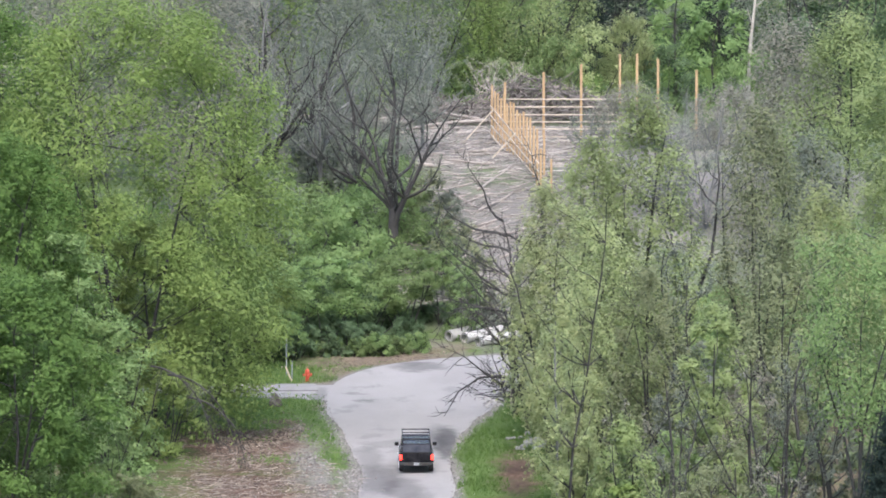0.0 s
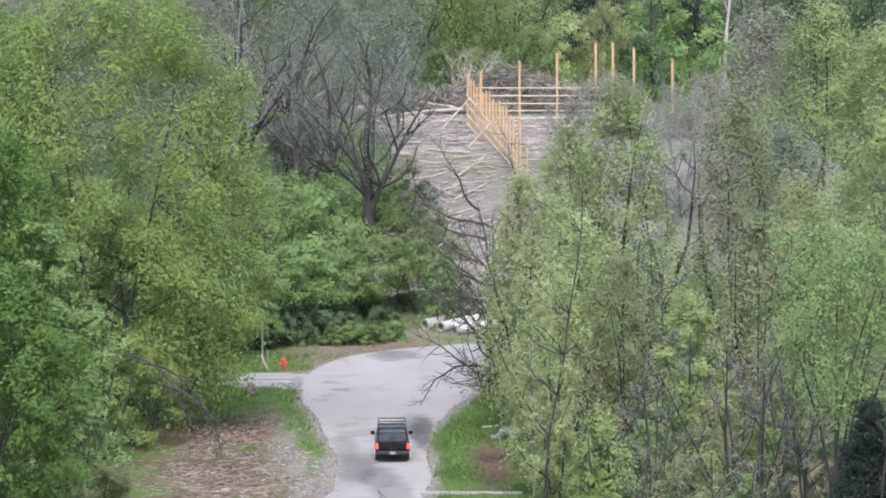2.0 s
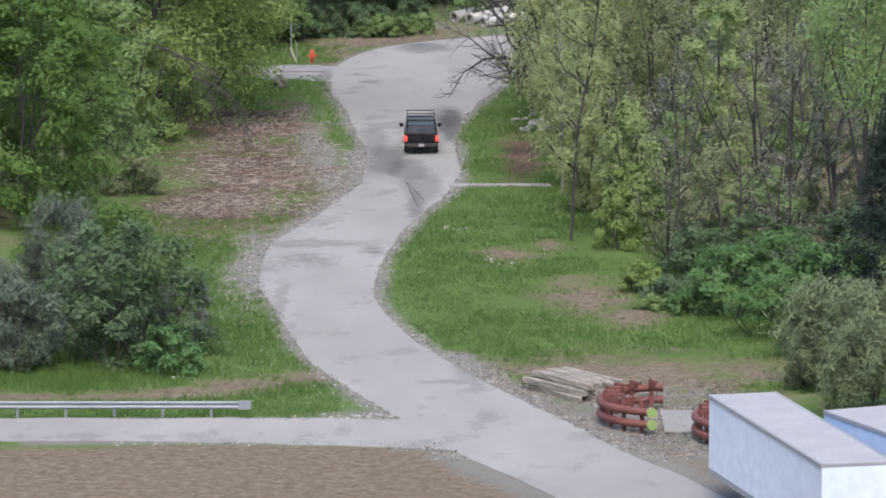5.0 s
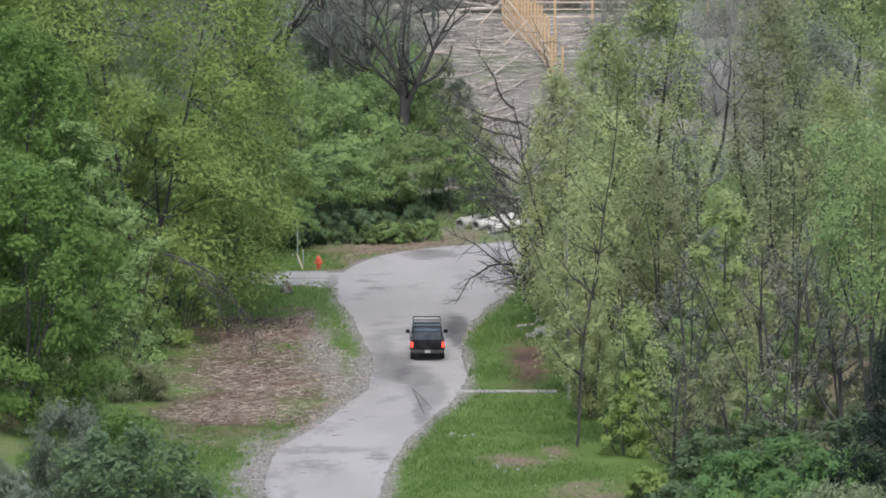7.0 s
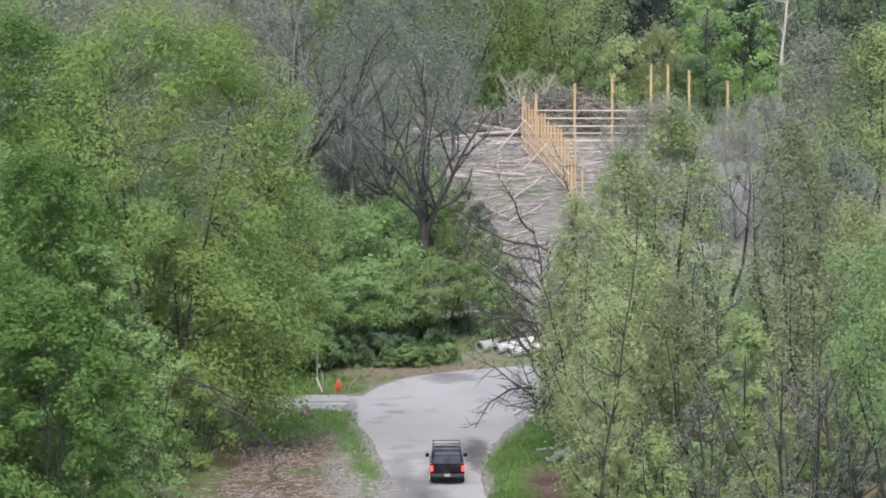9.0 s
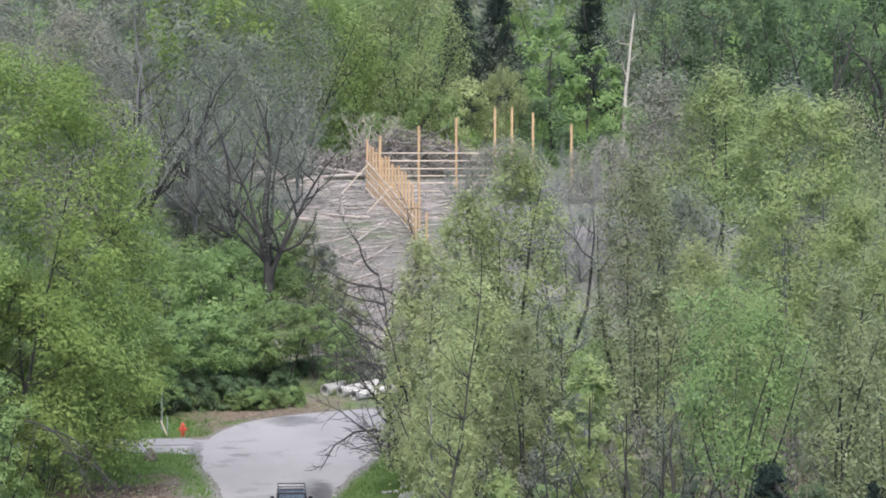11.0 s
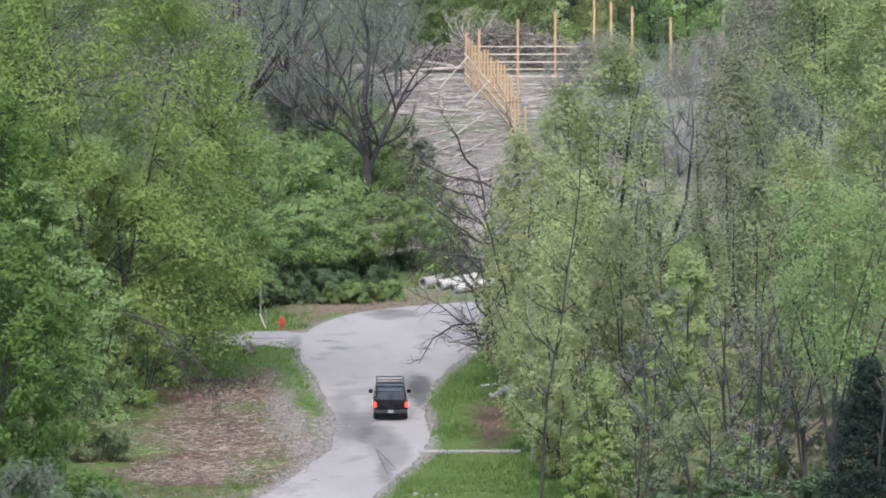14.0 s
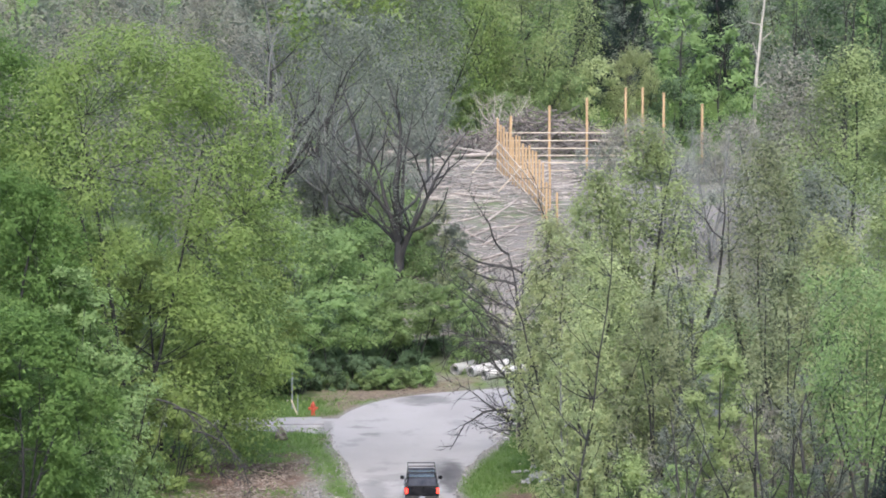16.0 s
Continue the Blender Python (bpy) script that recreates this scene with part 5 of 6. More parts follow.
# ---- pickup truck at the junction ----
def pickup(x, y, turn):
    car = thing("pickup_truck", x, y, ground_z(x, y) + 0.013, turn, "black pickup truck with a bed cap and roof rack", "truck")
    half, w = 2.65, 0.92

    def ring(yy, wb, wt, z0, z1, tuck=0.06):
        return [(-wb + tuck, yy, z0), (wb - tuck, yy, z0), (wb, yy, z0 + 0.18), (wb, yy, z1 - 0.16), (wt, yy, z1), (-wt, yy, z1), (-wb, yy, z1 - 0.16), (-wb, yy, z0 + 0.18)]

    body = loft([ring(-half, w - 0.04, w - 0.10, 0.50, 1.06), ring(-half + 0.1, w, w - 0.07, 0.44, 1.10), ring(-0.6, w, w - 0.06, 0.40, 1.10), ring(1.0, w, w - 0.06, 0.40, 1.08),
                 ring(1.25, w, w - 0.08, 0.40, 1.05), ring(2.2, w, w - 0.16, 0.42, 0.98), ring(half - 0.08, w - 0.06, w - 0.22, 0.46, 0.90), ring(half, w - 0.14, w - 0.28, 0.52, 0.80)])
    bmesh.ops.bevel(body, geom=[e for e in body.edges if e.calc_face_angle(0) > 0.7], offset=0.03, segments=2, affect="EDGES")
    part("body", body, M_BLACK, car)

    def cabin(y0, y1, b0, b1, z0, z1, wb, wt):
        return loft([[(-wb, y0, z0), (wb, y0, z0), (wb, y1, z0), (-wb, y1, z0)], [(-wt, b0, z1), (wt, b0, z1), (wt, b1, z1), (-wt, b1, z1)]])

    cab = cabin(-0.75, 1.35, -0.66, 0.62, 1.05, 1.64, w - 0.08, w - 0.20)
    bmesh.ops.bevel(cab, geom=cab.edges[:], offset=0.05, segments=2, affect="EDGES")
    part("cab", cab, M_BLACK, car)
    cap = cabin(-half + 0.06, -0.78, -half + 0.22, -0.78, 1.07, 1.58, w - 0.07, w - 0.17)
    bmesh.ops.bevel(cap, geom=cap.edges[:], offset=0.05, segments=2, affect="EDGES")
    part("bed_cap", cap, M_BLACK, car)
    part("rear_window", box((1.44, 0.02, 0.40), (0, -half + 0.125, 1.34), (-14, 0, 0), 0.008), M_GLASS_DARK, car, "dark tinted rear window")
    part("windscreen", box((1.36, 0.02, 0.66), (0, 1.0, 1.40), (-48, 0, 0), 0.008), M_GLASS_DARK, car)
    for s in (-1, 1):
        for y0, ln in ((0.30, 0.85), (-0.42, 0.42), (-1.65, 1.35)):
            part("side_window", box((0.02, ln, 0.34), (s * (w - 0.113), y0, 1.34), (0, -s * 10, 0), 0.008), M_GLASS_DARK, car)
        part("tail_light", box((0.13, 0.07, 0.28), (s * (w - 0.085), -half + 0.012, 0.88), (0, 0, 0), 0.02), M_TAIL, car, "lit red tail light")
        part("mirror", box((0.22, 0.10, 0.20), (s * (w + 0.10), 0.95, 1.14), (0, 0, s * 8), 0.03), M_BLACK, car)
        part("door_sign", box((0.012, 0.46, 0.40), (s * (w + 0.004), 0.35, 0.86)), M_WHITE, car, "plain white square sign on the door")
        part("rack_rail", rod((s * 0.72, -half + 0.1, 1.83), (s * 0.72, 1.55, 1.85), 0.028, 8), M_BLACK, car)
        for yy, z0 in ((-half + 0.16, 1.1), (-1.3, 1.54), (0.1, 1.6)):
            part("rack_post", rod((s * 0.76, yy, z0), (s * 0.72, yy, 1.83), 0.024, 8), M_BLACK, car)
        for yy in (-1.62, 1.68):
            wheel = part("wheel", rod((s * (w - 0.27), yy, 0.37), (s * (w - 0.02), yy, 0.37), 0.10, 12), M_GREY_TRIM, car)
            tyre = bmesh.new()
            m = Matrix.Translation((s * (w - 0.135), yy, 0.37)) @ Matrix.Rotation(math.pi / 2, 4, "Y")
            bmesh.ops.create_cone(tyre, cap_ends=True, segments=24, radius1=0.37, radius2=0.37, depth=0.25, matrix=m)
            bmesh.ops.bevel(tyre, geom=[e for e in tyre.edges if e.calc_face_angle(0) > 0.8], offset=0.04, segments=2, affect="EDGES")
            part("tyre", tyre, M_RUBBER, wheel)
            rim = bmesh.new()
            bmesh.ops.create_cone(rim, cap_ends=True, segments=20, radius1=0.22, radius2=0.24, depth=0.03, matrix=Matrix.Translation((s * (w + 0.0), yy, 0.37)) @ Matrix.Rotation(math.pi / 2, 4, "Y"))
            for q in range(5):
                a = q * 2 * math.pi / 5
                bm_box(rim, (0.02, 0.05, 0.2), (s * (w + 0.015), yy + 0.11 * math.sin(a), 0.37 + 0.11 * math.cos(a)), (-math.degrees(a), 0, 0))
            part("rim", rim, M_ALLOY, wheel, "bright alloy rim")
    for yy in (-half + 0.12, -1.3, 0.1, 1.5):
        part("rack_bar", rod((-0.74, yy, 1.855), (0.74, yy, 1.855), 0.028, 8), M_BLACK, car)
    part("tailgate", box((1.50, 0.03, 0.46), (0, -half - 0.012, 0.86), (0, 0, 0), 0.012), M_BLACK, car)
    part("bumper", box((1.78, 0.16, 0.17), (0, -half - 0.06, 0.52), (0, 0, 0), 0.03), M_RUBBER, car, "black rear bumper")
    part("number_plate", box((0.30, 0.012, 0.15), (0, -half - 0.146, 0.53)), M_GREY_TRIM, car, "plain grey plate")
    return car


pickup(-1.10, 285.9, 1)


# ---- hydrant, posts and boulder ----
def hydrant(x, y):
    h = thing("fire_hydrant", x, y, ground_z(x, y) - 0.05, 20, "red cast-iron fire hydrant in the grass verge", "hydrant")
    part("barrel", turned([(0.17, 0), (0.17, 0.06), (0.115, 0.07), (0.11, 0.55), (0.15, 0.56), (0.15, 0.62), (0.12, 0.63)]), M_HYDRANT, h)
    part("bonnet", turned([(0.145, 0.63), (0.14, 0.70), (0.11, 0.78), (0.06, 0.83), (0.035, 0.84), (0.035, 0.90)]), M_HYDRANT, h)
    for a, b in (((0.10, 0, 0.48), (0.25, 0, 0.48)), ((-0.10, 0, 0.48), (-0.25, 0, 0.48)), ((0, -0.1, 0.42), (0, -0.24, 0.42))):
        nozzle = part("nozzle", rod(a, b, 0.07, 12), M_HYDRANT, h)
        part("nozzle_cap", rod(b, tuple(q * 1.12 if i < 2 else q for i, q in enumerate(b)), 0.085, 8), M_HYDRANT, nozzle)


hydrant(-7.85, 324.88)


def stake(x, y, height, lean, mat, label, r=0.06):
    s = thing("post", x, y, ground_z(x, y) - 0.2, 0, label, "post")
    part("shaft", box((r * 1.6, r * 1.6, height + 0.2), (0, 0, (height + 0.2) / 2), (0, lean, 0), 0.012), mat, s)
    part("post_cap", box((r * 1.9, r * 1.9, 0.05), (math.sin(radians(lean)) * (height + 0.2) / 1, 0, (height + 0.2) * math.cos(radians(lean))), (0, lean, 0), 0.01), mat, s)


stake(-8.95, 324.85, 1.0, -22, M_GIRT, "leaning pale wooden post beside the hydrant")
stake(-8.82, 326.37, 1.05, 0, M_GALV, "upright grey post beside the hydrant", 0.045)
stake(-9.21, 328.12, 2.6, 0, M_GALV, "tall grey pole at the edge of the thicket", 0.05)
stake(4.35, 310.59, 1.1, 2, M_STICK, "dark wooden stake at the road edge", 0.045)


def lump(name, x, y, size, mat, label, category, seed, squash=0.65, sink=0.25, group=""):
    """A stone: a rough ball broken into facets."""
    bm = bmesh.new()
    bmesh.ops.create_icosphere(bm, subdivisions=2, radius=0.5)
    for v in bm.verts:
        k = 1 + 0.55 * noise.noise(v.co * 2.3 + Vector((seed * 3.7, 0, 0))) + 0.15 * noise.noise(v.co * 5 + Vector((0, seed, 0)))
        v.co = Vector((v.co.x * k * size, v.co.y * k * size * 0.85, v.co.z * k * size * squash))
    ob = part(name, bm, mat)
    ob.matrix_basis = pose(x, y, ground_z(x, y) + size * squash * (0.5 - sink), 0, 0, seed * 47)
    return tagged(ob, label, category, group)


lump("boulder", -9.44, 312.49, 0.95, M_ROCK, "dark weathered boulder beside the side lane", "rock", 2, 0.92, 0.12)
rng = random.Random(5)
RUBBLE = [(5.52, 295.93, 26, 1.0, 2.6, 0.5), (3.31, 313.44, 14, 0.6, 3.0, 0.45), (-3.08, 207.18, 22, 1.9, 0.35, 0.24), (2.52, 246.24, 5, 0.5, 1.0, 0.22), (0.57, 257.13, 5, 0.5, 1.4, 0.26), (4.81, 249.75, 5, 0.4, 2.2, 0.2)]
for cx, cy, n, sx, sy, big in RUBBLE:
    for i in range(n):
        lump("rubble_stone", cx + rng.gauss(0, sx * 0.6), cy + rng.gauss(0, sy * 0.6), big * rng.uniform(0.45, 1.1), M_RUBBLE, "pale broken lump of concrete rubble on the verge", "stone", rng.randint(1, 90), 0.6, 0.3, "rubble stones")


# ---- drain pipes by the bank ----
def drain_pipe(x, y, turn, length, r):
    p = thing("drain_pipe", x, y, ground_z(x, y) + r - 0.05, turn, "large pale concrete drain pipe lying on the bank", "pipe", "drain pipes")
    verts, faces, n, rings = [], [], 24, 15
    for k in range(rings):
        bell = 0.05 if k < 2 else (0.012 if k % 2 else 0.0)
        for inner in (0, 1):
            rr = r * 0.84 if inner else r + bell
            for s in range(n):
                a = 2 * math.pi * s / n
                verts.append((rr * math.cos(a), length * k / (rings - 1), rr * math.sin(a)))
    for k in range(rings - 1):
        for inner in (0, 1):
            for s in range(n):
                a, b = (k * 2 + inner) * n + s, (k * 2 + inner) * n + (s + 1) % n
                faces.append((a, b, b + 2 * n, a + 2 * n) if not inner else (b, a, a + 2 * n, b + 2 * n))
    for k in (0, rings - 1):
        for s in range(n):
            t = (s + 1) % n
            faces.append((k * 2 * n + s, k * 2 * n + t, (k * 2 + 1) * n + t, (k * 2 + 1) * n + s))
    part("shell", mesh_of("shell", verts, faces, M_PIPE, True), None, p)
    p.rotation_euler.x = radians(6)


drain_pipe(0.80, 344.14, -48, 3.4, 0.36)
drain_pipe(1.82, 343.62, -50, 3.2, 0.34)
drain_pipe(2.68, 342.60, -60, 3.2, 0.32)


# ---- slabs ----
def slab(x, y, sx, sy, turn, label, h=0.12):
    bm = box((sx, sy, h), (0, 0, h / 2 - 0.04), (0, 0, 0), 0.02)
    ob = part("concrete_slab", bm, M_CONCRETE)
    ob.matrix_basis = pose(x, y, ground_z(x, y), 0, 0, turn)
    tagged(ob, label, "slab")


slab(3.00, 271.51, 5.2, 0.9, 0, "narrow concrete slab crossing the grass beside the road")
slab(-8.49, 321.59, 2.6, 3.2, 4, "cracked concrete apron slab at the side lane")
slab(-9.39, 317.53, 2.0, 2.2, 4, "pale concrete apron slab beside the boulder")
slab(-12.16, 319.46, 3.4, 0.5, 2, "low concrete kerb slab by the side lane", 0.2)
slab(9.43, 205.97, 1.6, 4.4, 0, "pale concrete pad in the yard dirt", 0.1)


# ---- cracks in the asphalt ----
def blot(x, y, sx, sy, turn, seed, mat, lift, label):
    """A thin ragged crack in the road."""
    bm = bmesh.new()
    n, rings = 40, 5
    grid = []
    for k in range(rings + 1):
        row = []
        for i in range(n):
            a = 2 * math.pi * i / n
            e = 1 + 0.35 * noise.noise(Vector((1.6 * math.cos(a), 1.6 * math.sin(a), seed))) + 0.22 * noise.noise(Vector((5 * math.cos(a), 5 * math.sin(a), seed + 5)))
            lx, ly = sx * e * k / rings * math.cos(a), sy * e * k / rings * math.sin(a)
            c, s = math.cos(radians(turn)), math.sin(radians(turn))
            px, py = x + c * lx - s * ly, y + s * lx + c * ly
            row.append(bm.verts.new((px, py, ground_z(px, py) + lift - (0.012 if k == rings else 0))))
        grid.append(row)
    for k in range(rings):
        for i in range(n):
            j = (i + 1) % n
            if k == 0:
                bm.faces.new((grid[0][i], grid[1][i], grid[1][j])) if i % 1 == 0 else None
            else:
                bm.faces.new((grid[k][i], grid[k][j], grid[k + 1][j], grid[k + 1][i]))
    bmesh.ops.recalc_face_normals(bm, faces=bm.faces)
    tagged(part("road_crack", bm, mat), label, "road crack", kind="structure")


M_CRACK = rough_stuff("open_crack", (0.05, 0.05, 0.048), (0.085, 0.083, 0.08), 2.0, 16, 0.95, 0.3)
blot(-1.45, 268.10, 0.035, 5.0, 4, 24, M_CRACK, 0.040, "long dark crack in the road surface")
blot(-1.23, 268.91, 0.03, 3.6, 8, 25, M_CRACK, 0.042, "long dark crack in the road surface")

# ---- guard rail ----
def guard_rail(x0, x1, y):
    g = thing("guard_rail", x0, y, ground_z(x0, y) - 0.07, 0, "galvanised steel guard rail beside the lower lane", "guard rail")
    prof = [(0.0, 0.42), (0.05, 0.46), (0.05, 0.50), (0.0, 0.55), (0.0, 0.59), (0.05, 0.64), (0.05, 0.68), (0.0, 0.72)]
    n = 12
    verts = [((x1 - x0) * k / n, -p - off, z) for k in range(n + 1) for off in (0, -0.012) for p, z in prof]
    faces = []
    m = len(prof)
    for k in range(n):
        for side in (0, 1):
            for i in range(m - 1):
                a = k * 2 * m + side * m + i
                faces.append((a, a + 1, a + 1 + 2 * m, a + 2 * m))
        for i in (0, m - 1):
            a = k * 2 * m + i
            faces.append((a, a + m, a + 3 * m, a + 2 * m))
    part("rail_beam", mesh_of("rail_beam", verts, faces, M_GALV), None, g)
    part("end_shoe", box((0.5, 0.05, 0.36), (x1 - x0 + 0.2, -0.02, 0.57), (0, 0, 6), 0.015), M_GALV, g)
    for k in range(int((x1 - x0) / 1.9) + 1):
        part("rail_post", box((0.11, 0.14, 0.95), (0.3 + 1.9 * k, 0.09, 0.20), (0, 0, 0), 0.01), M_GALV, g)


guard_rail(-34.0, -7.9, 206.9)


# ---- trailers in the yard ----
def trailer(x, y, turn, length, wall, label):
    t = thing("box_trailer", x, y, ground_z(x, y), turn, label, "trailer")
    w, z0, z1 = 2.5, 1.1, 3.8
    part("side_panel", box((0.05, length, z1 - z0 - 0.16), (0.025, -length / 2, (z0 + z1) / 2 - 0.05)), wall, t)
    part("side_panel", box((0.05, length, z1 - z0 - 0.16), (w - 0.025, -length / 2, (z0 + z1) / 2 - 0.05)), wall, t)
    part("end_panel", box((w - 0.1, 0.05, z1 - z0 - 0.1), (w / 2, -0.025, (z0 + z1) / 2 - 0.05)), wall, t)
    part("end_panel", box((w - 0.1, 0.05, z1 - z0 - 0.1), (w / 2, -length + 0.025, (z0 + z1) / 2 - 0.05)), wall, t)
    part("roof", box((w - 0.12, length - 0.1, 0.05), (w / 2, -length / 2, z1 - 0.02), (0, 0, 0), 0.01), M_ROOF, t, "dusty grey-white roof sheet")
    part("floor_frame", box((w, length, 0.2), (w / 2, -length / 2, z0 - 0.1), (0, 0, 0), 0.02), M_GREY_TRIM, t)
    for xx in (0.0, w):
        part("top_rail", box((0.09, length, 0.16), (xx, -length / 2, z1 - 0.07), (0, 0, 0), 0.015), M_GREY_TRIM, t)
    for yy in (-0.03, -length + 0.03):
        part("top_rail", box((w - 0.1, 0.07, 0.14), (w / 2, yy, z1 - 0.07), (0, 0, 0), 0.015), M_GREY_TRIM, t)
    for yy in (-length * 0.78, -length * 0.90):
        for xx in (0.2, w - 0.2):
            wheel = part("wheel", rod((xx - 0.14, yy, 0.5), (xx + 0.14, yy, 0.5), 0.5, 20), M_RUBBER, t)
            part("hub", rod((xx - 0.15, yy, 0.5), (xx + 0.15, yy, 0.5), 0.24, 14), M_ALLOY, wheel)
    for xx in (0.5, w - 0.5):
        part("landing_leg", box((0.12, 0.12, 0.95), (xx, -length * 0.2, 0.52), (0, 0, 0), 0.01), M_GREY_TRIM, t)


trailer(9.69, 191.00, 13.5, 13.5, M_PANEL, "white box trailer with grey top rails in the yard")
trailer(13.62, 187.90, 24, 13.5, M_BLUE, "pale blue and white box trailer in the yard")


# ---- beam stack and red steel frames ----
def beam_stack(x, y, turn):
    rng = random.Random(3)
    for layer in range(3):
        for i in range((8, 8, 6)[layer]):
            b = part("beam", box((0.28, 3.9 * rng.uniform(0.9, 1.04), 0.24), (0, 0, 0), (0, 0, 0), 0.025), M_TIE)
            lx, ly = (i - 3.5 + (0, 0.2, 0.9)[layer]) * 0.31 + rng.gauss(0, 0.02), rng.gauss(0, 0.14)
            m = pose(x, y, ground_z(x, y) + 0.11 + 0.25 * layer, 0, 0, turn)
            b.matrix_basis = m @ pose(lx, ly, 0, 0, rng.gauss(0, 5), rng.gauss(0, 3.4))
            tagged(b, "weathered squared timber beam in a low stack", "beam", "stacked beams")


beam_stack(5.50, 212.3, 33)


def red_frame(x, y, turn, a0, a1, r=2.3):
    f = thing("steel_arc_frame", x, y, ground_z(x, y), turn, "curved red-painted steel pipe frame with upright brackets", "frame", "red steel frames")
    for z in (0.38, 0.86):
        run = []
        for k in range(21):
            a = radians(a0 + (a1 - a0) * k / 20)
            run.append((np.array((r * math.cos(a), r * math.sin(a), z)), 0.15))
        v, fc = tubes([run], 14)
        pipe = part("pipe", mesh_of("pipe", v, fc, M_RED_STEEL, True), None, f)
        for a in (a0, a1):
            c, s = math.cos(radians(a)), math.sin(radians(a))
            d = 1 if a == a1 else -1
            part("end_cap", rod((r * c, r * s, z), (r * c - s * 0.05 * d, r * s + c * 0.05 * d - (0.10 if a == a1 else 0), z), 0.20, 18), M_LIME if a == a1 else M_RED_STEEL, pipe, "lime green round end cap" if a == a1 else "")
    n = 8
    for k in range(n):
        a = radians(a0 + (a1 - a0) * (k + 0.5) / n)
        c, s = math.cos(a), math.sin(a)
        bm = box((0.10, 0.16, 1.30), ((r - 0.2) * c, (r - 0.2) * s, 0.63), (0, 0, math.degrees(a)), 0.01)
        bm_box(bm, (0.62, 0.16, 0.12), ((r - 0.45) * c, (r - 0.45) * s, 1.22), (0, 0, math.degrees(a)), 0.01)
        bm_box(bm, (0.34, 0.22, 0.22), ((r - 0.30) * c, (r - 0.30) * s, 1.06), (0, 0, math.degrees(a)), 0.01)
        part("bracket", bm, M_RED_STEEL, f)


red_frame(8.99, 205.99, 0, 96, 251, 2.8)
red_frame(12.53, 202.49, 0, 110, 245, 2.8)


# ---- pole barn under construction ----
def pole_barn():
    x0, y0 = 4.37, 412.00
    b = thing("pole_barn", x0, y0, ground_z(x0, y0), 0, "unfinished pole barn of new orange timber posts and pale girts", "barn")

    def post(x, y, h, r=0.15):
        z = ground_z(x, y) - ground_z(x0, y0)
        part("barn_post", box((r * 1.3, r * 1.3, h + 0.3), (x - x0, y - y0, z + h / 2 - 0.15), (0, 0, 8), 0.012), M_TIMBER, b)

    def girt(xa, ya, xb, yb, za, zb=None):
        bm = bmesh.new()
        a = Vector((xa - x0, ya - y0, za))
        e = Vector((xb - x0, yb - y0, za if zb is None else zb))
        d = e - a
        bm_box(bm, (d.length, 0.05, 0.085))
        bmesh.ops.transform(bm, matrix=Matrix.Translation((a + e) / 2) @ d.to_track_quat("X", "Z").to_matrix().to_4x4(), verts=bm.verts)
        part("girt", bm, M_GIRT, b)

    for x, h in ((5.28, 4.35), (8.25, 5.12), (11.13, 5.73), (14.1, 6.51), (15.41, 6.51), (17.03, 6.12), (19.99, 5.25)):
        post(x, y0, h, 0.135)
    for z in (0.15, 0.75, 1.3, 1.85, 2.45, 3.05):
        girt(4.68, y0 - 0.12, 15.41, y0 - 0.12, z)
    # long side, coming down the slope
    xa, ya, xb, yb = 4.28, 412.0, 7.33, 376.0
    n = 15
    for k in range(n + 1):
        t = k / n
        x, y = xa + (xb - xa) * t, ya + (yb - ya) * t
        post(x, y, 4.0 - 0.75 * t + 0.6 * hashed(x, y, 3.0, 2), 0.115)
        if k % 2:
            post(x + 0.75, y + 0.3, 3.3 - 0.7 * t + 0.7 * hashed(x, y, 2.0, 5), 0.11)
    za, zb = ground_z(xa, ya) - ground_z(x0, y0), ground_z(xb, yb) - ground_z(x0, y0)
    for k in range(4):
        girt(xa - 0.12, ya, xb - 0.12, yb, za + 0.35 + 0.72 * k, zb + 0.3 + 0.6 * k)
    for k in (1, 8):
        t = k / n
        x, y = xa + (xb - xa) * t, ya + (yb - ya) * t
        girt(x, y, x - 2.6, y - 1.0, za + (zb - za) * t + 2.6, za + (zb - za) * t - 0.2)


pole_barn()


def brush_line(rng, x, y, length, lift, steep, spread=None):
    a = rng.gauss(0, spread) if spread else rng.uniform(0, 2 * math.pi)
    d = np.array((math.cos(a), math.sin(a), rng.gauss(0, steep)))
    d *= length / np.linalg.norm(d)
    p = np.array((x, y, ground_z(x, y) + lift))
    return p - d / 2, p, p + d / 2 + rng.uniform(-0.05, 0.05) * length


# ---- felled timber on the clearing ----
def felled_log(x, y, turn, length, r, lift=0.0):
    rng = random.Random(round(x * 31 + y * 17))
    run = bent((0, -length / 2, 0), (0, 1, 0), length, 6, np.random.default_rng(rng.randint(0, 9999)), 0.05, 0.0)
    v, f = tubes([[(p, r * (1 - 0.07 * i)) for i, p in enumerate(run)]], 9)
    n = 9
    f = f + [tuple(range(n - 1, -1, -1)), tuple(range(6 * n, 7 * n))]
    ob = part("felled_log", mesh_of("felled_log", v, f, M_LOG, True), None)
    slope = math.degrees(math.atan2(ground_z(x, y + 1) - ground_z(x, y - 1), 2)) * math.cos(radians(turn))
    ob.matrix_basis = pose(x, y, ground_z(x, y) + r * 0.7 + lift, slope, 0, turn)
    tagged(ob, "bare pale felled log lying on the cleared ground", "log", "felled logs")


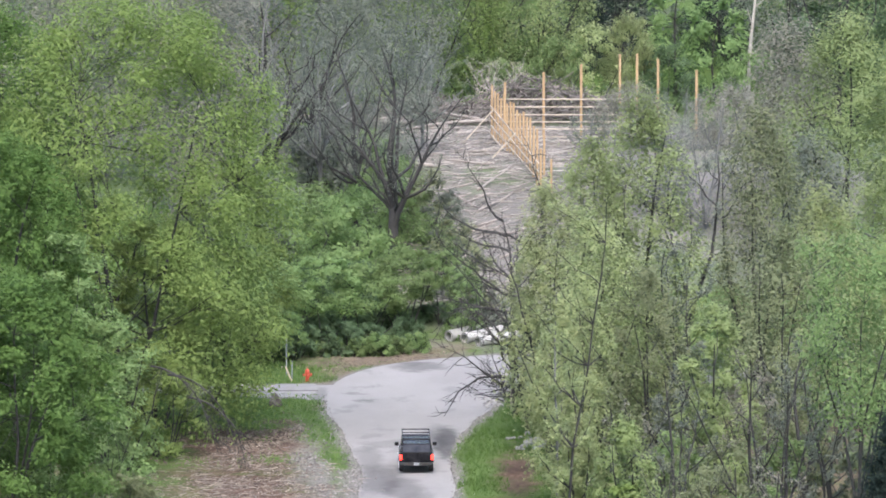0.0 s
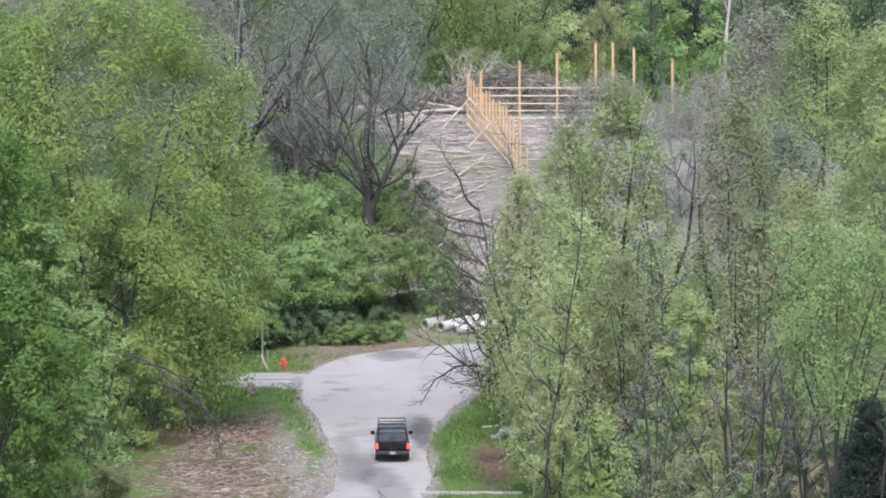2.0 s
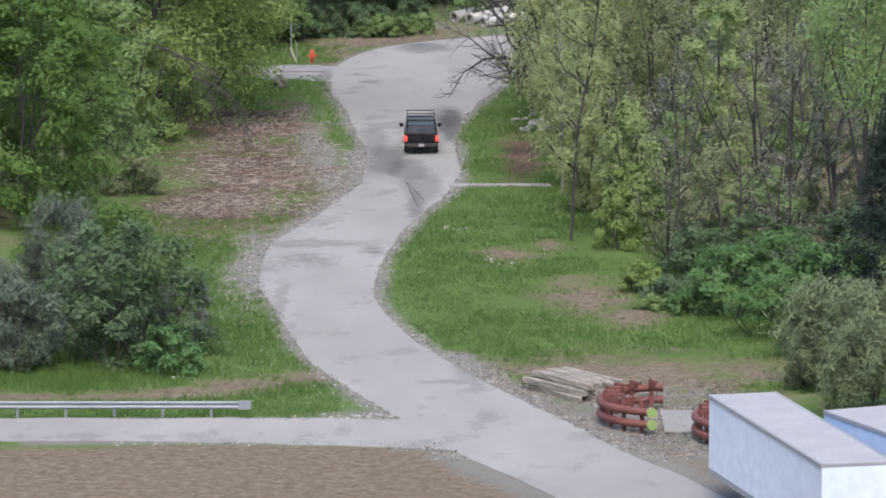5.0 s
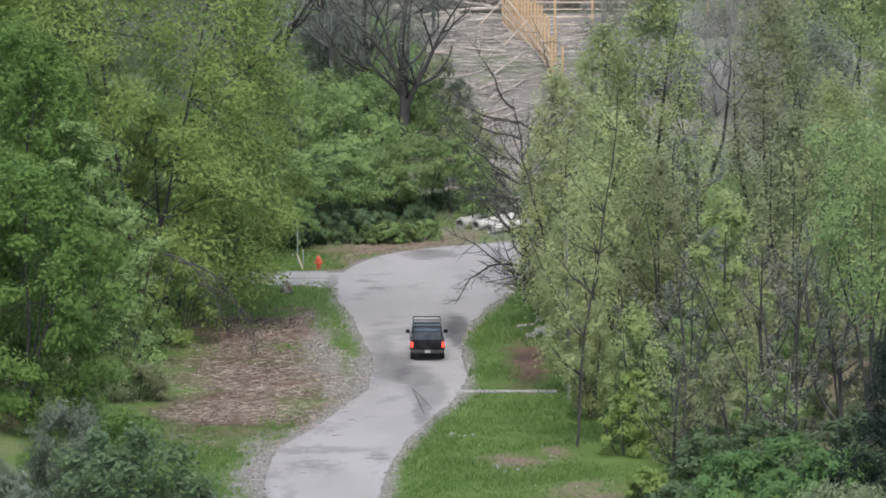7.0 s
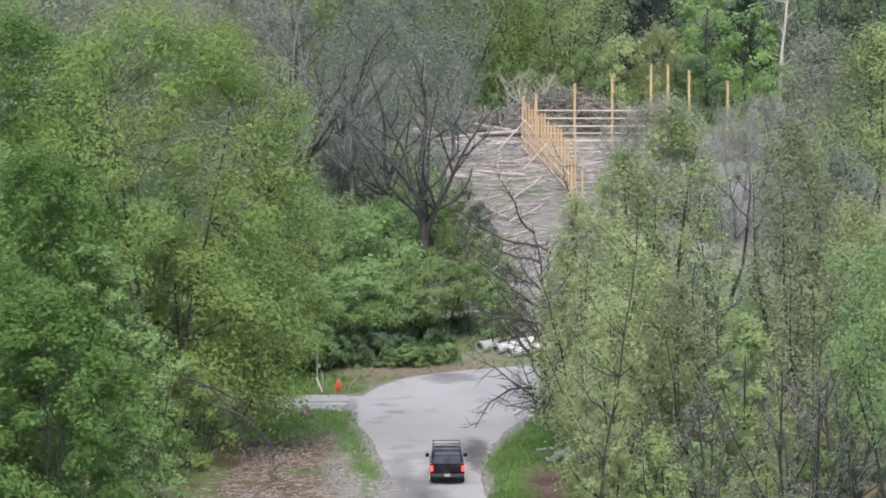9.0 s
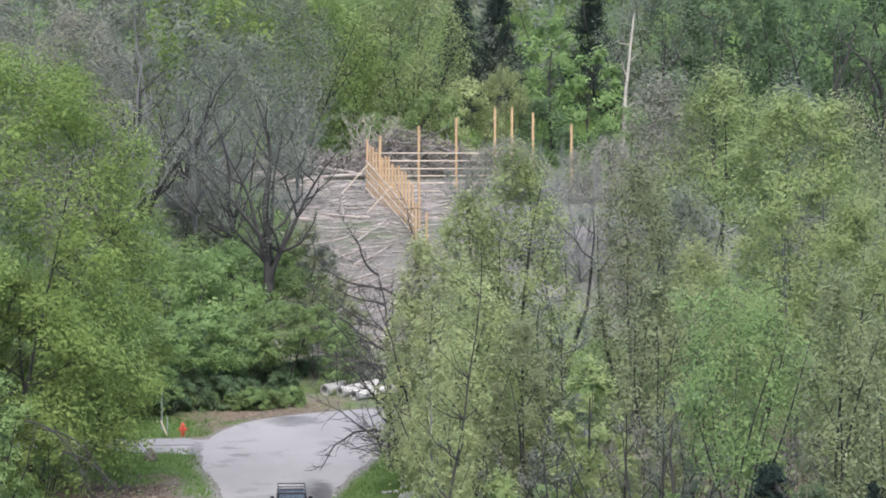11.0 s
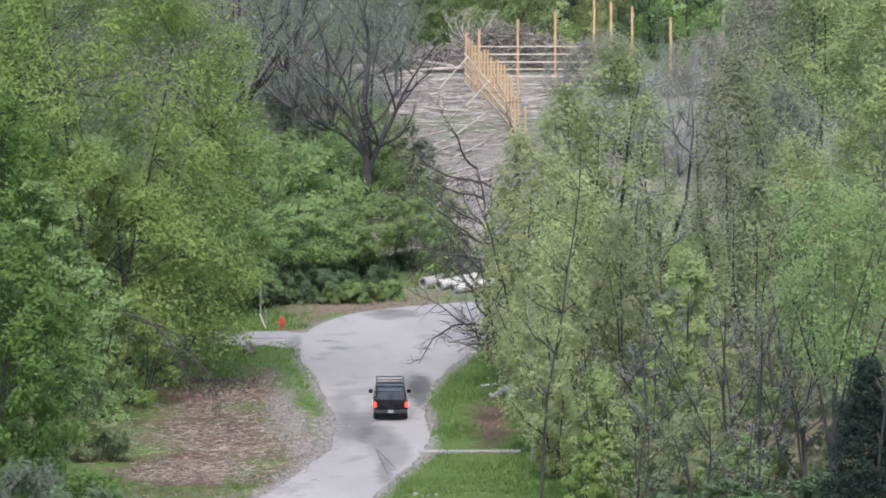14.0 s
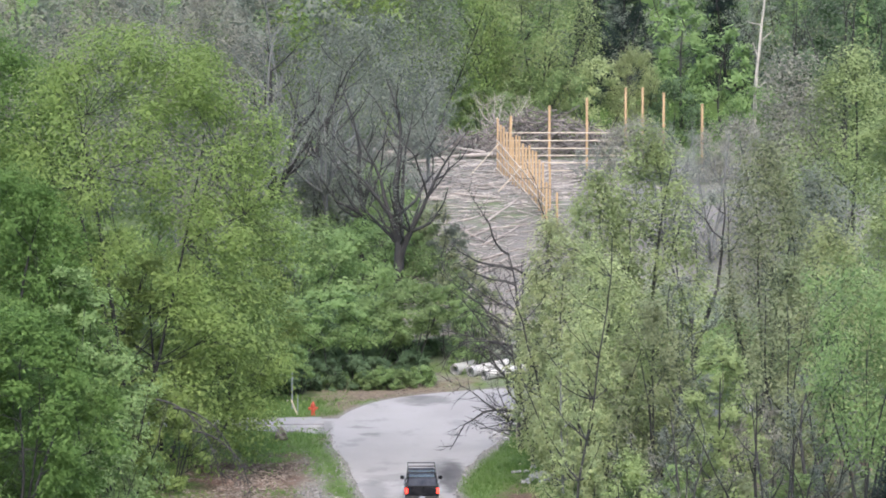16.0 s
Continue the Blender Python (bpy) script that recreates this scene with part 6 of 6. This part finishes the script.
rng = random.Random(21)
for i in range(26):
    felled_log(rng.uniform(1.0, 7.5), rng.uniform(352, 384), rng.choice((-32, -40, -25, -55, 40)) + rng.gauss(0, 8), rng.uniform(2.5, 5.5), rng.uniform(0.05, 0.11))
for i in range(16):
    felled_log(rng.uniform(-8.0, 6.0), rng.uniform(414, 432), 90 + rng.gauss(0, 10), rng.uniform(4, 8), rng.uniform(0.10, 0.20), rng.uniform(0, 0.5))
for i in range(8):
    felled_log(rng.uniform(-9.0, 2.5), rng.uniform(384, 400), rng.choice((-60, 85, 70)) + rng.gauss(0, 8), rng.uniform(3, 6), rng.uniform(0.09, 0.16))


def brush(name, label, count, seed, where, length, lift, steep, r, mat, spread=None):
    """Loose sticks in one heap or spread."""
    rng = random.Random(seed)
    runs = []
    for _ in range(count):
        x, y, up = where(rng)
        a, m, e = brush_line(rng, x, y, rng.uniform(*length), lift + up, steep, spread)
        rr = rng.uniform(*r)
        runs.append([(a, rr), (m + np.array((0, 0, rng.gauss(0, 0.08))), rr * 0.8), (e, rr * 0.35)])
    v, f = tubes(runs, 4)
    return tagged(new(name, mesh_of(name, v, f, mat)), label, "brush", kind="stuff")


def heap(cx, cy, sx, sy, high):
    def pick(rng):
        x, y = rng.gauss(cx, sx), rng.gauss(cy, sy)
        return x, y, rng.uniform(0, high) * math.exp(-((x - cx) / (1.6 * sx)) ** 2 - ((y - cy) / (1.6 * sy)) ** 2)
    return pick


def field(x0, x1, y0, y1):
    return lambda rng: (rng.uniform(x0, x1), rng.uniform(y0, y1), 0.0)


brush("brush_pile", "grey heap of dead branches behind the barn frame", 700, 1, heap(8.0, 430, 3.6, 2.0, 3.4), (1.0, 4.5), 0.3, 0.5, (0.02, 0.07), M_BRUSH)
brush("brush_pile", "grey heap of dead branches beside the woods", 420, 2, heap(-1.0, 428, 3.5, 2.0, 2.2), (1.0, 4.5), 0.3, 0.5, (0.02, 0.07), M_BRUSH)
brush("slash_litter", "dead sticks strewn over the cleared slope", 2600, 3, field(-3, 13, 350, 424), (0.6, 3.6), 0.06, 0.08, (0.014, 0.045), M_SLASH)
brush("dead_branches", "tangle of bare fallen branches at the road edge", 50, 4, heap(3.7, 316, 0.7, 2.4, 1.2), (0.8, 3.2), 0.3, 0.35, (0.01, 0.03), BARK["dark"])
brush("mulch_sticks", "broken sticks lying on the mulched bank", 1900, 6, heap(-10.0, 269.0, 2.5, 11, 0.0), (0.15, 0.9), 0.0, 0.08, (0.007, 0.020), M_STICK, 0.7)


# ---- bare trees, snag and hanging limbs ----


def bare_tree(x, y, h, seed, label, limbs=13):
    """A leafless tree whose crooked limbs reach over the cleared slope."""
    s = thing("bare_tree", x, y, ground_z(x, y) - 0.2, 0, label, "tree")
    g = np.random.default_rng(seed)
    line = bent((0, 0, 0), (0.02, 0, 1), h, 10, g, 0.05, 0.02)
    v, f = tubes([[(p, 0.20 * (1 - 0.085 * i)) for i, p in enumerate(line)]], 8)
    part("trunk", mesh_of("trunk", v, f, BARK["dark"], True), None, s)
    for i in range(limbs):
        at = line[3 + i % 8]
        way = (-1.0 * g.uniform(0.5, 1.1) if i % 4 else g.uniform(0.3, 0.8), g.normal(0, 0.4), g.uniform(0.35, 1.1))
        run = bent(at, way, g.uniform(3.2, 6.2), 8, g, 0.17, 0.0)
        runs = [[(p, 0.085 * (1 - 0.11 * q)) for q, p in enumerate(run)]]
        for q in range(2, 9):
            for _ in range(2):
                side = run[q] - run[q - 1]
                side = side / np.linalg.norm(side) + g.normal(0, 0.7, 3)
                sub = bent(run[q], side, g.uniform(0.7, 1.9), 4, g, 0.2, 0.02)
                runs.append([(p, 0.022 * (1 - 0.2 * w)) for w, p in enumerate(sub)])
                tip = bent(sub[2], g.normal(0, 1, 3) + side, 0.7, 2, g, 0.2, 0.0)
                runs.append([(p, 0.012 * (1 - 0.3 * w)) for w, p in enumerate(tip)])
        v, f = tubes(runs, 4)
        part("limb", mesh_of("limb", v, f, BARK["dark"]), None, s)


bare_tree(5.00, 316.00, 10.4, 3, "leafless dark tree with crooked limbs beside the cleared slope", 12)
bare_tree(4.75, 330.00, 9.6, 11, "leafless dark tree leaning its twigs over the slope", 11)
bare_tree(4.60, 308.00, 4.6, 8, "small leafless tree with crooked limbs over the road edge", 9)
bush(4.06, 317.00, 4.02, 2.2, "grey", "dead", "dark", "bare twiggy shrub at the road edge", 4)
tree(4.85, 432.00, 5.59, 4.0, "dead", "grey", "pale", "dead grey tree standing behind the barn", 3)


def snag(x, y, h, lean):
    s = thing("dead_snag", x, y, ground_z(x, y) - 0.3, 0, "tall bleached dead tree trunk, leaning slightly", "dead tree")
    g = np.random.default_rng(4)
    line = bent((0, 0, 0), (lean, 0, 1), h, 10, g, 0.02, 0.0)
    v, f = tubes([[(p, 0.19 * (1 - 0.06 * i)) for i, p in enumerate(line)]], 9)
    part("trunk", mesh_of("trunk", v, f, BARK["pale"], True), None, s)
    for i in (4, 6, 7, 8):
        run = bent(line[i], (g.normal(), g.normal(), 0.7), 1.4, 4, g, 0.15, 0.02)
        v, f = tubes([[(p, 0.06 * (1 - 0.2 * q)) for q, p in enumerate(run)]], 5)
        part("limb", mesh_of("limb", v, f, BARK["pale"]), None, s)


snag(25.34, 438.00, 13.0, 0.06)
snag(25.56, 437.00, 2.4, -0.05)


def hanging_limb(x, y, z, seed):
    s = thing("hanging_limb", x, y, z, 0, "dead drooping limb hanging from the large tree", "branch")
    g = np.random.default_rng(seed)
    line = bent((-0.8, 0, 0.5), (0.8, -0.2, 0.1), 6.2, 9, g, 0.09, -0.26)
    v, f = tubes([[(p, 0.06 * (1 - 0.09 * i)) for i, p in enumerate(line)]], 6)
    part("limb", mesh_of("limb", v, f, BARK["dark"], True), None, s)
    for i in range(1, 9):
        for _ in range(4):
            run = bent(line[i], (g.normal(0.1, 0.6), g.normal(0, 0.6), -0.5), g.uniform(0.6, 2.2), 4, g, 0.18, -0.14)
            v, f = tubes([[(p, 0.02 * (1 - 0.2 * q)) for q, p in enumerate(run)]], 4)
            part("branchlet", mesh_of("branchlet", v, f, BARK["dark"]), None, s)


hanging_limb(-13.46, 283.00, 4.86, 1)
hanging_limb(-14.26, 281.00, 5.55, 2)
hanging_limb(-12.49, 286.00, 3.28, 5)


# ---- loose stuff on the ground: grass, chips, gravel, flowers ----
M_GRASS = leaf_stuff("grass_blade", (0.068, 0.124, 0.032), (0.102, 0.168, 0.046), (0.146, 0.212, 0.070), 0.5, 0.1)


def scatter(name, label, category, count, seed, region, accept, shape, mat):
    rng = random.Random(seed)
    verts, faces = [], []
    tries = 0
    while len(faces) < count and tries < count * 6:
        tries += 1
        x, y = rng.uniform(*region[0]), rng.uniform(*region[1])
        if accept(x, y, rng):
            shape(x, y, rng, verts, faces)
    return tagged(new(name, mesh_of(name, verts, faces, mat)), label, category, kind="stuff")


def on_grass(x, y, rng):
    if road_clear(x, y) < 0.15:
        return False
    m, b, g = soil_at(x, y)
    return rng.random() > 1.15 * max(m, b, g)


def blade(x, y, rng, verts, faces):
    z = ground_z(x, y) - 0.08
    tall = 1 + 0.8 * hashed(x, y, 0.3, 11)
    for _ in range(3):
        px, py = x + rng.gauss(0, 0.06), y + rng.gauss(0, 0.06)
        h, a, w = rng.uniform(0.10, 0.26) * tall + 0.06, rng.uniform(0, 6.28), rng.uniform(0.015, 0.03)
        n = len(verts)
        verts += [(px - w * math.cos(a), py - w * math.sin(a), z), (px + w * math.cos(a), py + w * math.sin(a), z), (px + rng.gauss(0, 0.09), py + rng.gauss(0, 0.09), z + h)]
        faces.append((n, n + 1, n + 2))


tree(14.81, 404.00, 4.63, 3.5, "airy", "tan", "grey", "", 2)
tree(17.63, 400.00, 4.46, 3.6, "bare", "grey", "grey", "", 5)
tree(21.98, 402.00, 4.76, 3.6, "airy", "tan", "grey", "", 2)
tree(11.33, 402.00, 3.07, 2.6, "bare", "grey", "grey", "", 5)

scatter("verge_grass", "tall fresh spring grass on the verge", "grass", 95000, 1, ((-3, 17), (212, 318)), on_grass, blade, M_GRASS)
scatter("bank_grass", "fresh spring grass below the shrubs", "grass", 65000, 2, ((-20, -4), (206.5, 262)), on_grass, blade, M_GRASS)
scatter("lane_grass", "short grass beside the side lane", "grass", 22000, 3, ((-18, -3), (286, 345)), on_grass, blade, M_GRASS)


def chip(x, y, rng, verts, faces):
    z = ground_z(x, y) + 0.0
    l, w, h, a = rng.uniform(0.03, 0.14), rng.uniform(0.008, 0.024), rng.uniform(0.006, 0.02), rng.uniform(0, 3.14)
    c, s = math.cos(a), math.sin(a)
    n, t = len(verts), rng.gauss(0, 0.04)
    for dx, dy, dz in ((-l, -w, -h), (l, -w, t - h), (l, w, t - h), (-l, w, -h), (-l, 0, h), (l, 0, t + h)):
        verts.append((x + c * dx - s * dy, y + s * dx + c * dy, z + dz))
    faces += [(n, n + 1, n + 5, n + 4), (n + 2, n + 3, n + 4, n + 5), (n + 3, n, n + 4), (n + 1, n + 2, n + 5)]


scatter("wood_chips", "shredded brown wood mulch on the bank", "mulch", 44000, 4, ((-18, -4), (250, 322)), lambda x, y, rng: road_clear(x, y) > 0.3 and rng.random() < soil_at(x, y)[0], chip, M_CHIP)
scatter("soil_litter", "twigs and chips on bare soil", "litter", 20000, 5, ((-8, 20), (206, 345)), lambda x, y, rng: road_clear(x, y) > 0.3 and rng.random() < soil_at(x, y)[1], chip, M_CHIP)


scatter("yard_litter", "bark, twigs and chips strewn over the yard soil", "litter", 14000, 15, ((-1, 15), (199, 218)), lambda x, y, rng: road_clear(x, y) > 0.2 and rng.random() < max(soil_at(x, y)[1:]), chip, M_CHIP)


def pebble(x, y, rng, verts, faces):
    r = rng.uniform(0.025, 0.085)
    z = ground_z(x, y) - 0.03 + r * 0.3
    n = len(verts)
    for dx, dy, dz in ((1, 0, 0), (0, 1, 0), (-1, 0, 0), (0, -1, 0), (0, 0, 0.8), (0, 0, -0.8)):
        k = rng.uniform(0.7, 1.2) * r
        verts.append((x + dx * k, y + dy * k, z + dz * k))
    for i in range(4):
        j = (i + 1) % 4
        faces += [(n + i, n + j, n + 4), (n + j, n + i, n + 5)]


M_PEBBLE = rough_stuff("roadside_gravel", (0.10, 0.096, 0.088), (0.21, 0.203, 0.192), 2.0, 20, 0.95, 0.2, island=0.6)
scatter("shoulder_gravel", "loose grey gravel along the road edge", "gravel", 60000, 6, ((-13, 12), (198, 320)), lambda x, y, rng: road_clear(x, y) > -0.15 and rng.random() < soil_at(x, y)[2] + (0.5 if road_clear(x, y) < 0.5 else 0), pebble, M_PEBBLE)


def flower(x, y, rng, verts, faces):
    z = ground_z(x, y) + rng.uniform(0.08, 0.22)
    r = rng.uniform(0.014, 0.028)
    n = len(verts)
    for i in range(6):
        a = i * math.pi / 3
        verts.append((x + r * math.cos(a), y + r * math.sin(a), z + 0.008 * (i % 2)))
    faces.append(tuple(range(n, n + 6)))


M_PETAL = plain("white_petal", (0.75, 0.76, 0.70), 0.8)
scatter("white_clover", "small white flowers in the grass", "flowers", 330, 7, ((-11, -3), (208, 235)), on_grass, flower, M_PETAL)
scatter("white_clover", "scattered small white flowers on the verge", "flowers", 90, 8, ((-3, 14), (212, 290)), on_grass, flower, M_PETAL)
